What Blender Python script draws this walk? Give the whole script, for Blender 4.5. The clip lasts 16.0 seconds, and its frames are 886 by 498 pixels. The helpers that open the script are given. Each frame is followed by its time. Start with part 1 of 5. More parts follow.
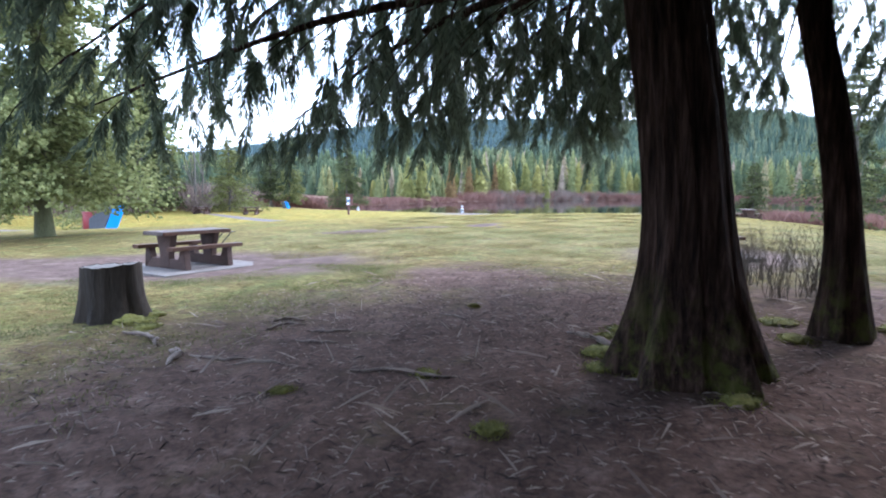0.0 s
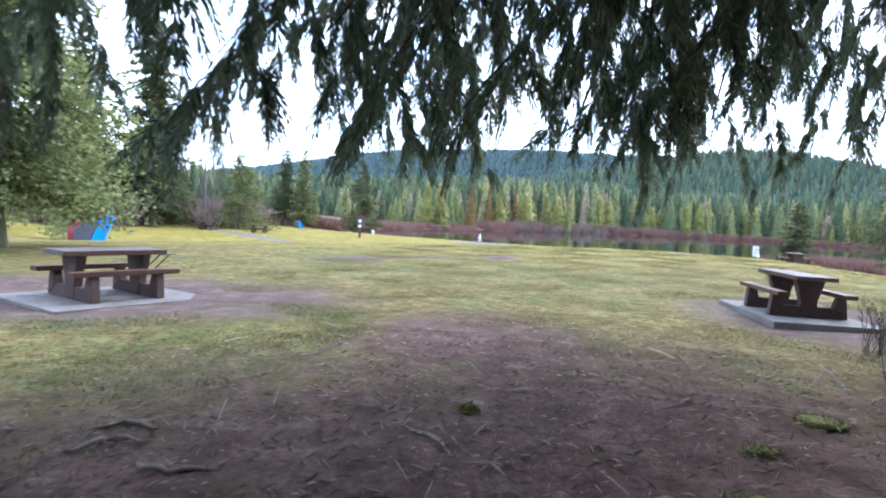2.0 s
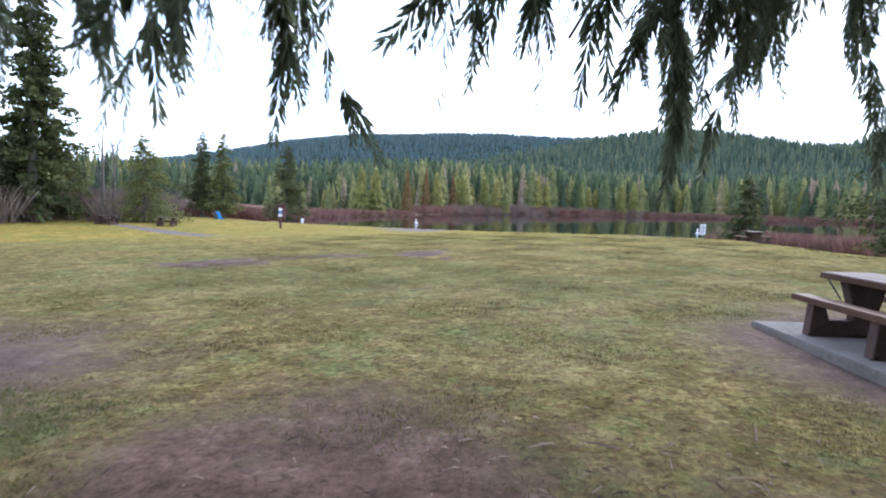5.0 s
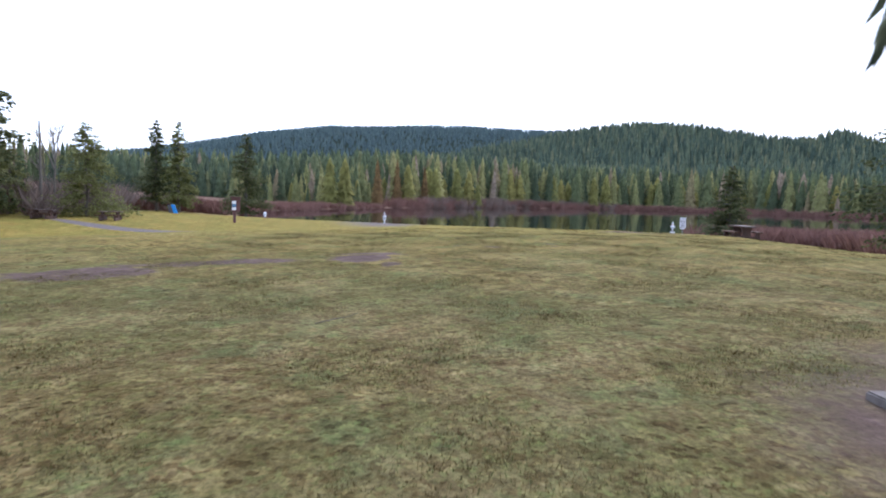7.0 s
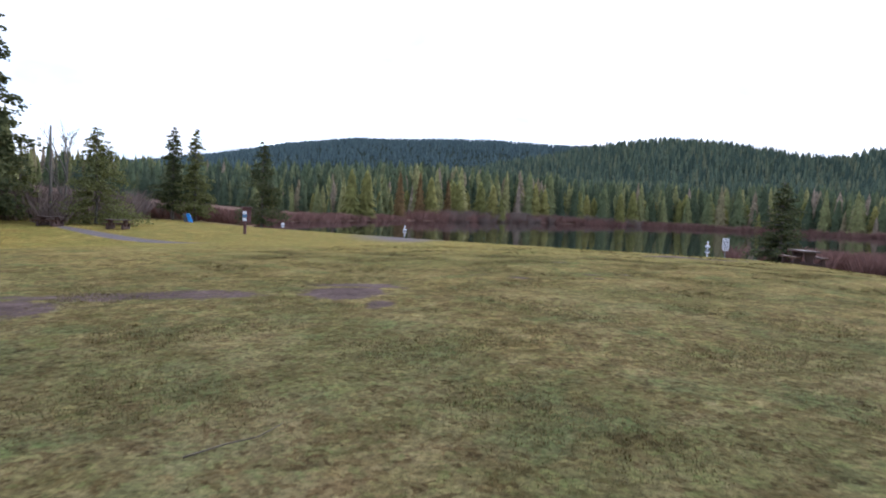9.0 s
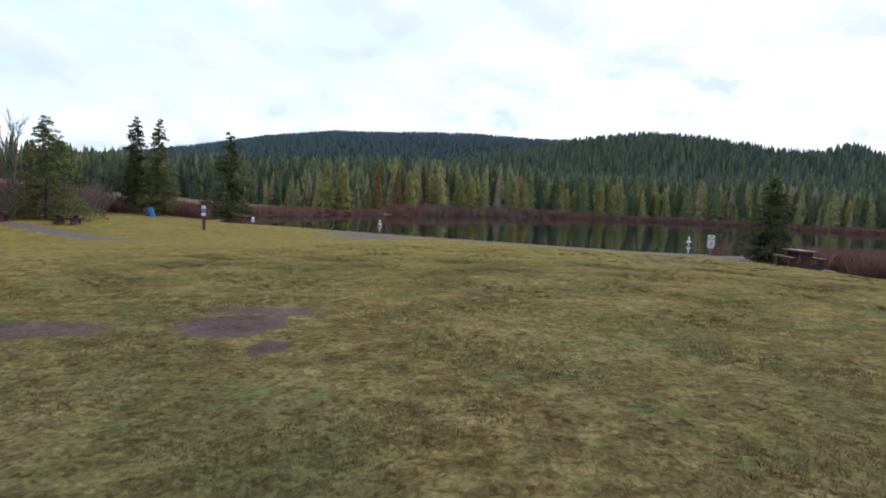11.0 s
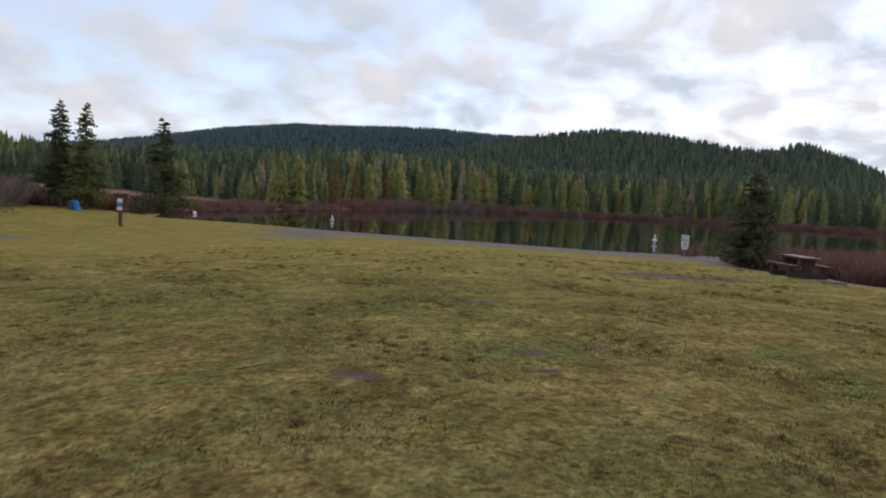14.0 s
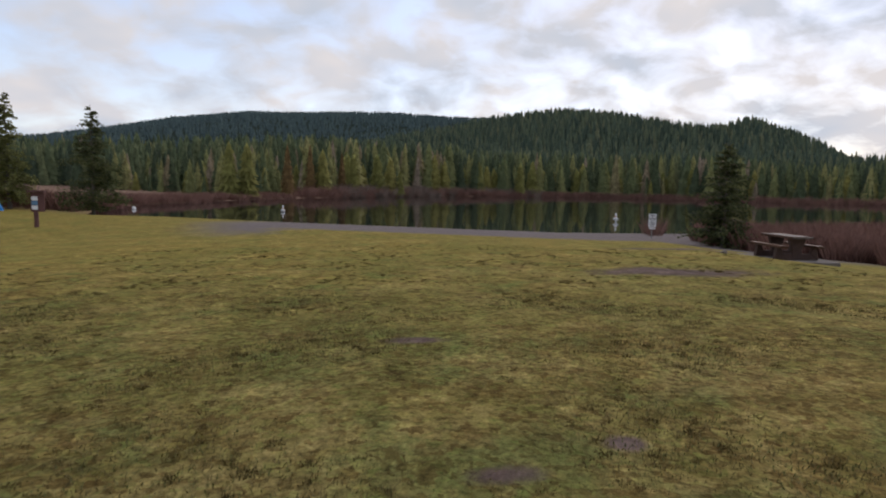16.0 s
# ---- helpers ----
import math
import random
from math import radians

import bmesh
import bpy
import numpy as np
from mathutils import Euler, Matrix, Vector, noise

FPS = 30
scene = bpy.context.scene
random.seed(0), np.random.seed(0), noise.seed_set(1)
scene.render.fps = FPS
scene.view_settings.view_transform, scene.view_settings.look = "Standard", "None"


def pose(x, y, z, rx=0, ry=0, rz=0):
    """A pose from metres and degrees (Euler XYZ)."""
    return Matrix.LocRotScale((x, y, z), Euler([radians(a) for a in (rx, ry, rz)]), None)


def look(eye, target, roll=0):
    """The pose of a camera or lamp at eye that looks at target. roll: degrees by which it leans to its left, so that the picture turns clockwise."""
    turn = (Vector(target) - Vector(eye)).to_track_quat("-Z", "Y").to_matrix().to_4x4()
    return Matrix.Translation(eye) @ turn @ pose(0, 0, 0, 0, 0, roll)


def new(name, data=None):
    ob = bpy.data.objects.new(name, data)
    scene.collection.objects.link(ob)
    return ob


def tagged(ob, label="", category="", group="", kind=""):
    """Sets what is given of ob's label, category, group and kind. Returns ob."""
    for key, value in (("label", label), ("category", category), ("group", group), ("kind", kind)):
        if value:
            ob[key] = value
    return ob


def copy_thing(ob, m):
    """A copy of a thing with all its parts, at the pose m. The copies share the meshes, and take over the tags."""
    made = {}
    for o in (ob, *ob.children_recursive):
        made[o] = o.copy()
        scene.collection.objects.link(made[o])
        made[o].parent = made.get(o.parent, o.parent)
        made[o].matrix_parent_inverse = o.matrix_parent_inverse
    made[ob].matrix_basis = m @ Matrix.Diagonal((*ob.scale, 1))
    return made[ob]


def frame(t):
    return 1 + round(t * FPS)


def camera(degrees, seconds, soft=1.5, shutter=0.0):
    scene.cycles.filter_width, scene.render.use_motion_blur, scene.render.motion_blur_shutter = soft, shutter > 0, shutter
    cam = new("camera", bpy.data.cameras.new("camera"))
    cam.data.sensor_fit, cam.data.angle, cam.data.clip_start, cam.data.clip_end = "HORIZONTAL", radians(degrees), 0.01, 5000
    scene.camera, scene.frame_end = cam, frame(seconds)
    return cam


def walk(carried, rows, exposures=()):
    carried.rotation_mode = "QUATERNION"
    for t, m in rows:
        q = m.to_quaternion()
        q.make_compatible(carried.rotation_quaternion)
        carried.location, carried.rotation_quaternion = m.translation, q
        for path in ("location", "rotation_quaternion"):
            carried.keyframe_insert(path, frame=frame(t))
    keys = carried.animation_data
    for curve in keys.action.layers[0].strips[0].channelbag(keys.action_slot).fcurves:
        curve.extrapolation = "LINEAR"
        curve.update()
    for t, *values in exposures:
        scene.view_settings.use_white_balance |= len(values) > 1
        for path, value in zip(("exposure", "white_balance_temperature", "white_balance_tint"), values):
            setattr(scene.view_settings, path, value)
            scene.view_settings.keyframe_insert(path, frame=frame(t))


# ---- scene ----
cam = camera(72.0, 16.0, soft=1.9, shutter=0.3)
PATH = [
    (0, pose(0.004, -0.006, 2.165, 84.51, 0, 11.56) @ pose(0, 0, 0, 0, 0, 0.51)),
    (0.5, pose(-0.057, 0.845, 2.176, 85.17, 0, 13.95) @ pose(0, 0, 0, 0, 0, 0.78)),
    (1, pose(-0.141, 1.597, 2.206, 87.17, 0, 14.67) @ pose(0, 0, 0, 0, 0, 4.88)),
    (1.5, pose(-0.227, 2.363, 2.088, 87.70, 0, 16.86) @ pose(0, 0, 0, 0, 0, 1.31)),
    (2, pose(-0.360, 3.222, 2.107, 86.97, 0, 13.30) @ pose(0, 0, 0, 0, 0, 3.20)),
    (2.5, pose(-0.459, 4.003, 2.099, 87.21, 0, 9.26) @ pose(0, 0, 0, 0, 0, -1.25)),
    (3, pose(-0.552, 4.731, 2.122, 86.34, 0, 8.34) @ pose(0, 0, 0, 0, 0, 2.42)),
    (3.5, pose(-0.600, 5.463, 2.087, 87.06, 0, 5.94) @ pose(0, 0, 0, 0, 0, 2.05)),
    (3.7, pose(-0.604, 5.763, 2.140, 86.31, 0, 7.80) @ pose(0, 0, 0, 0, 0, 1.75)),
    (5.8, pose(-0.555, 9.057, 2.081, 85.28, 0, 7.25) @ pose(0, 0, 0, 0, 0, 1.20)),
    (6, pose(-0.531, 9.371, 2.064, 84.77, 0, 5.36) @ pose(0, 0, 0, 0, 0, 0.33)),
    (6.5, pose(-0.469, 10.124, 2.083, 84.65, 0, 2.55) @ pose(0, 0, 0, 0, 0, 0.90)),
    (7, pose(-0.470, 10.907, 2.098, 85.20, 0, 5.15) @ pose(0, 0, 0, 0, 0, 1.57)),
    (7.5, pose(-0.479, 11.675, 2.122, 84.58, 0, 1.87) @ pose(0, 0, 0, 0, 0, 3.24)),
    (8, pose(-0.504, 12.439, 2.125, 84.54, 0, 4.94) @ pose(0, 0, 0, 0, 0, 2.09)),
    (8.5, pose(-0.552, 13.192, 2.130, 84.94, 0, 5.93) @ pose(0, 0, 0, 0, 0, 4.62)),
    (9, pose(-0.579, 13.939, 2.156, 86.35, 0, 7.34) @ pose(0, 0, 0, 0, 0, 2.59)),
    (9.5, pose(-0.617, 14.561, 2.142, 87.14, 0, 6.23) @ pose(0, 0, 0, 0, 0, 3.72)),
    (9.7, pose(-0.607, 14.806, 2.154, 87.55, 0, 5.45) @ pose(0, 0, 0, 0, 0, 3.08)),
    (11.8, pose(-0.102, 17.424, 2.297, 85.01, 0, 6.02) @ pose(0, 0, 0, 0, 0, 1.85)),
    (12, pose(-0.071, 17.688, 2.290, 85.87, 0, 6.80) @ pose(0, 0, 0, 0, 0, 1.01)),
    (12.5, pose(-0.064, 18.382, 2.306, 85.40, 0, 10.65) @ pose(0, 0, 0, 0, 0, 1.43)),
    (13, pose(-0.009, 19.111, 2.333, 85.36, 0, 7.64) @ pose(0, 0, 0, 0, 0, 4.27)),
    (13.5, pose(0.057, 19.842, 2.331, 85.71, 0, 6.96) @ pose(0, 0, 0, 0, 0, 3.02)),
    (14, pose(0.137, 20.613, 2.311, 85.53, 0, 2.03) @ pose(0, 0, 0, 0, 0, 3.10)),
    (14.5, pose(0.233, 21.299, 2.316, 85.69, 0, 1.24) @ pose(0, 0, 0, 0, 0, -0.29)),
    (15, pose(0.285, 21.955, 2.320, 85.69, 0, 0.35) @ pose(0, 0, 0, 0, 0, 2.71)),
    (15.5, pose(0.381, 22.577, 2.329, 86.13, 0, 0.42) @ pose(0, 0, 0, 0, 0, 1.88)),
    (16, pose(0.373, 23.139, 2.373, 84.18, 0, -1.72) @ pose(0, 0, 0, 0, 0, 1.12)),
]
EXPOSURES = [(0, 2.48, 5650, 18), (2.0, 2.36, 5650, 16), (3.5, 2.05, 5750, 16), (6.0, 1.48, 6050, 22), (8.0, 1.18, 6050, 25), (9.0, 0.95, 6100, 24),
             (9.7, 0.82, 6250, 22), (11.8, 0.4, 6550, 20), (13.0, 0.23, 6800, 20), (16.0, 0.02, 7250, 22)]
walk(cam, PATH, EXPOSURES)

# ---- sky and sun ----
world = bpy.data.worlds.new("world")
scene.world = world
world.use_nodes = True
wt = world.node_tree
wn, wl = wt.nodes, wt.links
wn.clear()
w_out = wn.new("ShaderNodeOutputWorld")
w_bg = wn.new("ShaderNodeBackground")
w_sky = wn.new("ShaderNodeTexSky")
w_sky.sky_type = "NISHITA"
w_sky.sun_disc = False
w_sky.sun_elevation = radians(38)
w_sky.sun_rotation = radians(30)
w_sky.air_density = 1.0
w_sky.dust_density = 0.6
w_co = wn.new("ShaderNodeTexCoord")
w_sep = wn.new("ShaderNodeSeparateXYZ")
wl.new(w_co.outputs["Generated"], w_sep.inputs[0])
# the clouds lie on a flat layer: direction divided by its height
w_add = wn.new("ShaderNodeMath")
w_add.operation = "MAXIMUM"
w_add.inputs[1].default_value = 0.0
wl.new(w_sep.outputs["Z"], w_add.inputs[0])
w_off = wn.new("ShaderNodeMath")
w_off.operation = "ADD"
w_off.inputs[1].default_value = 0.42
wl.new(w_add.outputs[0], w_off.inputs[0])
w_dx = wn.new("ShaderNodeMath")
w_dx.operation = "DIVIDE"
w_dy = wn.new("ShaderNodeMath")
w_dy.operation = "DIVIDE"
wl.new(w_sep.outputs["X"], w_dx.inputs[0])
wl.new(w_off.outputs[0], w_dx.inputs[1])
wl.new(w_sep.outputs["Y"], w_dy.inputs[0])
wl.new(w_off.outputs[0], w_dy.inputs[1])
w_cmb = wn.new("ShaderNodeCombineXYZ")
wl.new(w_dx.outputs[0], w_cmb.inputs["X"])
wl.new(w_dy.outputs[0], w_cmb.inputs["Y"])
w_n1 = wn.new("ShaderNodeTexNoise")
w_n1.inputs["Scale"].default_value = 6.0
w_n1.inputs["Detail"].default_value = 5.0
w_n1.inputs["Roughness"].default_value = 0.5
w_n1.inputs["Distortion"].default_value = 0.3
wl.new(w_cmb.outputs[0], w_n1.inputs["Vector"])
w_ramp = wn.new("ShaderNodeValToRGB")
w_ramp.color_ramp.elements[0].position = 0.32
w_ramp.color_ramp.elements[0].color = (0.0, 0.0, 0.0, 1)
w_ramp.color_ramp.elements[1].position = 0.58
w_ramp.color_ramp.elements[1].color = (1, 1, 1, 1)
wl.new(w_n1.outputs["Fac"], w_ramp.inputs[0])
w_n2 = wn.new("ShaderNodeTexNoise")
w_n2.inputs["Scale"].default_value = 3.2
w_n2.inputs["Detail"].default_value = 3.0
wl.new(w_cmb.outputs[0], w_n2.inputs["Vector"])
w_shade = wn.new("ShaderNodeValToRGB")
w_shade.color_ramp.elements[0].position = 0.35
w_shade.color_ramp.elements[0].color = (4.9, 6.2, 7.5, 1)
w_shade.color_ramp.elements[1].position = 0.62
w_shade.color_ramp.elements[1].color = (6.8, 7.4, 7.8, 1)
wl.new(w_n2.outputs["Fac"], w_shade.inputs[0])
w_lift = wn.new("ShaderNodeMix")
w_lift.data_type = "RGBA"
w_lift.blend_type = "ADD"
w_lift.inputs[0].default_value = 1.0
w_lift.inputs[7].default_value = (2.2, 3.1, 4.3, 1)
wl.new(w_sky.outputs[0], w_lift.inputs[6])
w_mix = wn.new("ShaderNodeMix")
w_mix.data_type = "RGBA"
wl.new(w_ramp.outputs[0], w_mix.inputs[0])
wl.new(w_lift.outputs[2], w_mix.inputs[6])
wl.new(w_shade.outputs[0], w_mix.inputs[7])
wl.new(w_mix.outputs[2], w_bg.inputs["Color"])
w_bg.inputs["Strength"].default_value = 0.1
wl.new(w_bg.outputs[0], w_out.inputs["Surface"])

sun_data = bpy.data.lights.new("sun", "SUN")
sun_data.energy = 0.9
sun_data.angle = radians(25)
sun_data.color = (1.0, 0.95, 0.88)
sun = new("sun", sun_data)
sun.matrix_world = look((30, 52, 47), (0, 0, 0))


# ---- material helpers ----
def material(name):
    m = bpy.data.materials.new(name)
    m.use_nodes = True
    nodes = m.node_tree.nodes
    return m, nodes, m.node_tree.links, nodes["Principled BSDF"]


def noise_node(nodes, links, scale, detail=4.0, rough=0.55, vector=None):
    n = nodes.new("ShaderNodeTexNoise")
    n.inputs["Scale"].default_value = scale
    n.inputs["Detail"].default_value = detail
    n.inputs["Roughness"].default_value = rough
    if vector is not None:
        links.new(vector, n.inputs["Vector"])
    return n.outputs["Fac"]


def ramp(nodes, links, fac, stops):
    r = nodes.new("ShaderNodeValToRGB")
    e = r.color_ramp.elements
    while len(e) < len(stops):
        e.new(0.5)
    for el, (p, c) in zip(e, stops):
        el.position = p
        el.color = (*c, 1) if len(c) == 3 else c
    links.new(fac, r.inputs[0])
    return r.outputs[0]


def mix(nodes, links, fac, a, b, mode="MIX"):
    n = nodes.new("ShaderNodeMix")
    n.data_type = "RGBA"
    n.blend_type = mode
    for sock, v in ((n.inputs[0], fac), (n.inputs[6], a), (n.inputs[7], b)):
        if isinstance(v, (int, float)):
            sock.default_value = v
        elif isinstance(v, tuple):
            sock.default_value = (*v, 1)
        else:
            links.new(v, sock)
    return n.outputs[2]


def math_node(nodes, links, op, a, b=0.0):
    n = nodes.new("ShaderNodeMath")
    n.operation = op
    for sock, v in ((n.inputs[0], a), (n.inputs[1], b)):
        if isinstance(v, (int, float)):
            sock.default_value = v
        else:
            links.new(v, sock)
    return n.outputs[0]


def bump(nodes, links, bsdf, height, strength, distance):
    b = nodes.new("ShaderNodeBump")
    b.inputs["Strength"].default_value = strength
    b.inputs["Distance"].default_value = distance
    links.new(height, b.inputs["Height"])
    links.new(b.outputs[0], bsdf.inputs["Normal"])


def coords(nodes, kind="Object"):
    return nodes.new("ShaderNodeTexCoord").outputs[kind]


def simple(name, dark, light, scale=8.0, rough=0.8, metal=0.0, bumps=0.3, dist=0.01, stretch=None):
    """Two-scale mottled material between two colours."""
    m, n, l, b = material(name)
    v = coords(n)
    if stretch:
        mp = n.new("ShaderNodeMapping")
        mp.inputs["Scale"].default_value = stretch
        l.new(v, mp.inputs["Vector"])
        v = mp.outputs[0]
    big = noise_node(n, l, scale * 0.25, 3, 0.5, v)
    fine = noise_node(n, l, scale * 2.5, 5, 0.65, v)
    both = math_node(n, l, "ADD", math_node(n, l, "MULTIPLY", big, 0.5), math_node(n, l, "MULTIPLY", fine, 0.5))
    col = ramp(n, l, both, [(0.32, dark), (0.68, light)])
    l.new(col, b.inputs["Base Color"])
    b.inputs["Roughness"].default_value = rough
    b.inputs["Metallic"].default_value = metal
    if bumps:
        bump(n, l, b, fine, bumps, dist)
    return m


def leafy(name, dark, light, rough=0.75, trans=0.25):
    """Foliage: colour varies from clump to clump and with noise; a little light passes through."""
    m, n, l, b = material(name)
    geo = n.new("ShaderNodeNewGeometry")
    fine = noise_node(n, l, 1.3, 3, 0.6, coords(n))
    f = math_node(n, l, "ADD", math_node(n, l, "MULTIPLY", geo.outputs["Random Per Island"], 0.6),
                  math_node(n, l, "MULTIPLY", fine, 0.5))
    col = ramp(n, l, f, [(0.2, dark), (0.85, light)])
    l.new(col, b.inputs["Base Color"])
    b.inputs["Roughness"].default_value = rough
    b.inputs["Specular IOR Level"].default_value = 0.2
    if trans:
        t = n.new("ShaderNodeBsdfTranslucent")
        l.new(col, t.inputs["Color"])
        ms = n.new("ShaderNodeMixShader")
        ms.inputs[0].default_value = trans
        l.new(b.outputs[0], ms.inputs[1])
        l.new(t.outputs[0], ms.inputs[2])
        l.new(ms.outputs[0], n["Material Output"].inputs["Surface"])
    return m



def grove(name, stops, spread=0.35):
    """Needles of a whole wood: each tree has its own shade, with lighter and darker boughs."""
    m, n, l, b = material(name)
    geo = n.new("ShaderNodeNewGeometry")
    v = coords(n)
    col = ramp(n, l, geo.outputs["Random Per Island"], stops)
    bough = noise_node(n, l, 0.9, 3, 0.65, v)
    col = mix(n, l, 1.0, col, ramp(n, l, bough, [(0.3, (1 - spread,) * 3), (0.7, (1 + spread,) * 3)]), "MULTIPLY")
    l.new(col, b.inputs["Base Color"])
    b.inputs["Roughness"].default_value = 0.9
    b.inputs["Specular IOR Level"].default_value = 0.1
    return m


def cedar_bark():
    """Stringy vertical furrows, reddish brown, with moss low on the trunk."""
    m, n, l, b = material("stringy_cedar_bark")
    v = coords(n)
    mp = n.new("ShaderNodeMapping")
    mp.inputs["Scale"].default_value = (9, 9, 0.55)
    l.new(v, mp.inputs["Vector"])
    strings = noise_node(n, l, 2.2, 6, 0.7, mp.outputs[0])
    blotch = noise_node(n, l, 1.6, 4, 0.6, v)
    col = ramp(n, l, strings, [(0.34, (0.009, 0.006, 0.005)), (0.5, (0.038, 0.024, 0.019)), (0.66, (0.1, 0.064, 0.05))])
    col = mix(n, l, 0.6, col, ramp(n, l, blotch, [(0.3, (0.6, 0.55, 0.55)), (0.7, (1.35, 1.25, 1.2))]), "MULTIPLY")
    sep = n.new("ShaderNodeSeparateXYZ")
    l.new(v, sep.inputs[0])
    low = n.new("ShaderNodeMapRange")
    low.inputs["From Min"].default_value = 0.9
    low.inputs["From Max"].default_value = 0.0
    l.new(sep.outputs["Z"], low.inputs["Value"])
    patch = ramp(n, l, noise_node(n, l, 5, 5, 0.65, v), [(0.48, (0, 0, 0)), (0.6, (1, 1, 1))])
    col = mix(n, l, math_node(n, l, "MULTIPLY", math_node(n, l, "MULTIPLY", low.outputs[0], patch), 0.7), col, (0.085, 0.095, 0.02))
    l.new(col, b.inputs["Base Color"])
    b.inputs["Roughness"].default_value = 0.95
    b.inputs["Specular IOR Level"].default_value = 0.1
    bump(n, l, b, strings, 1.0, 0.05)
    return m


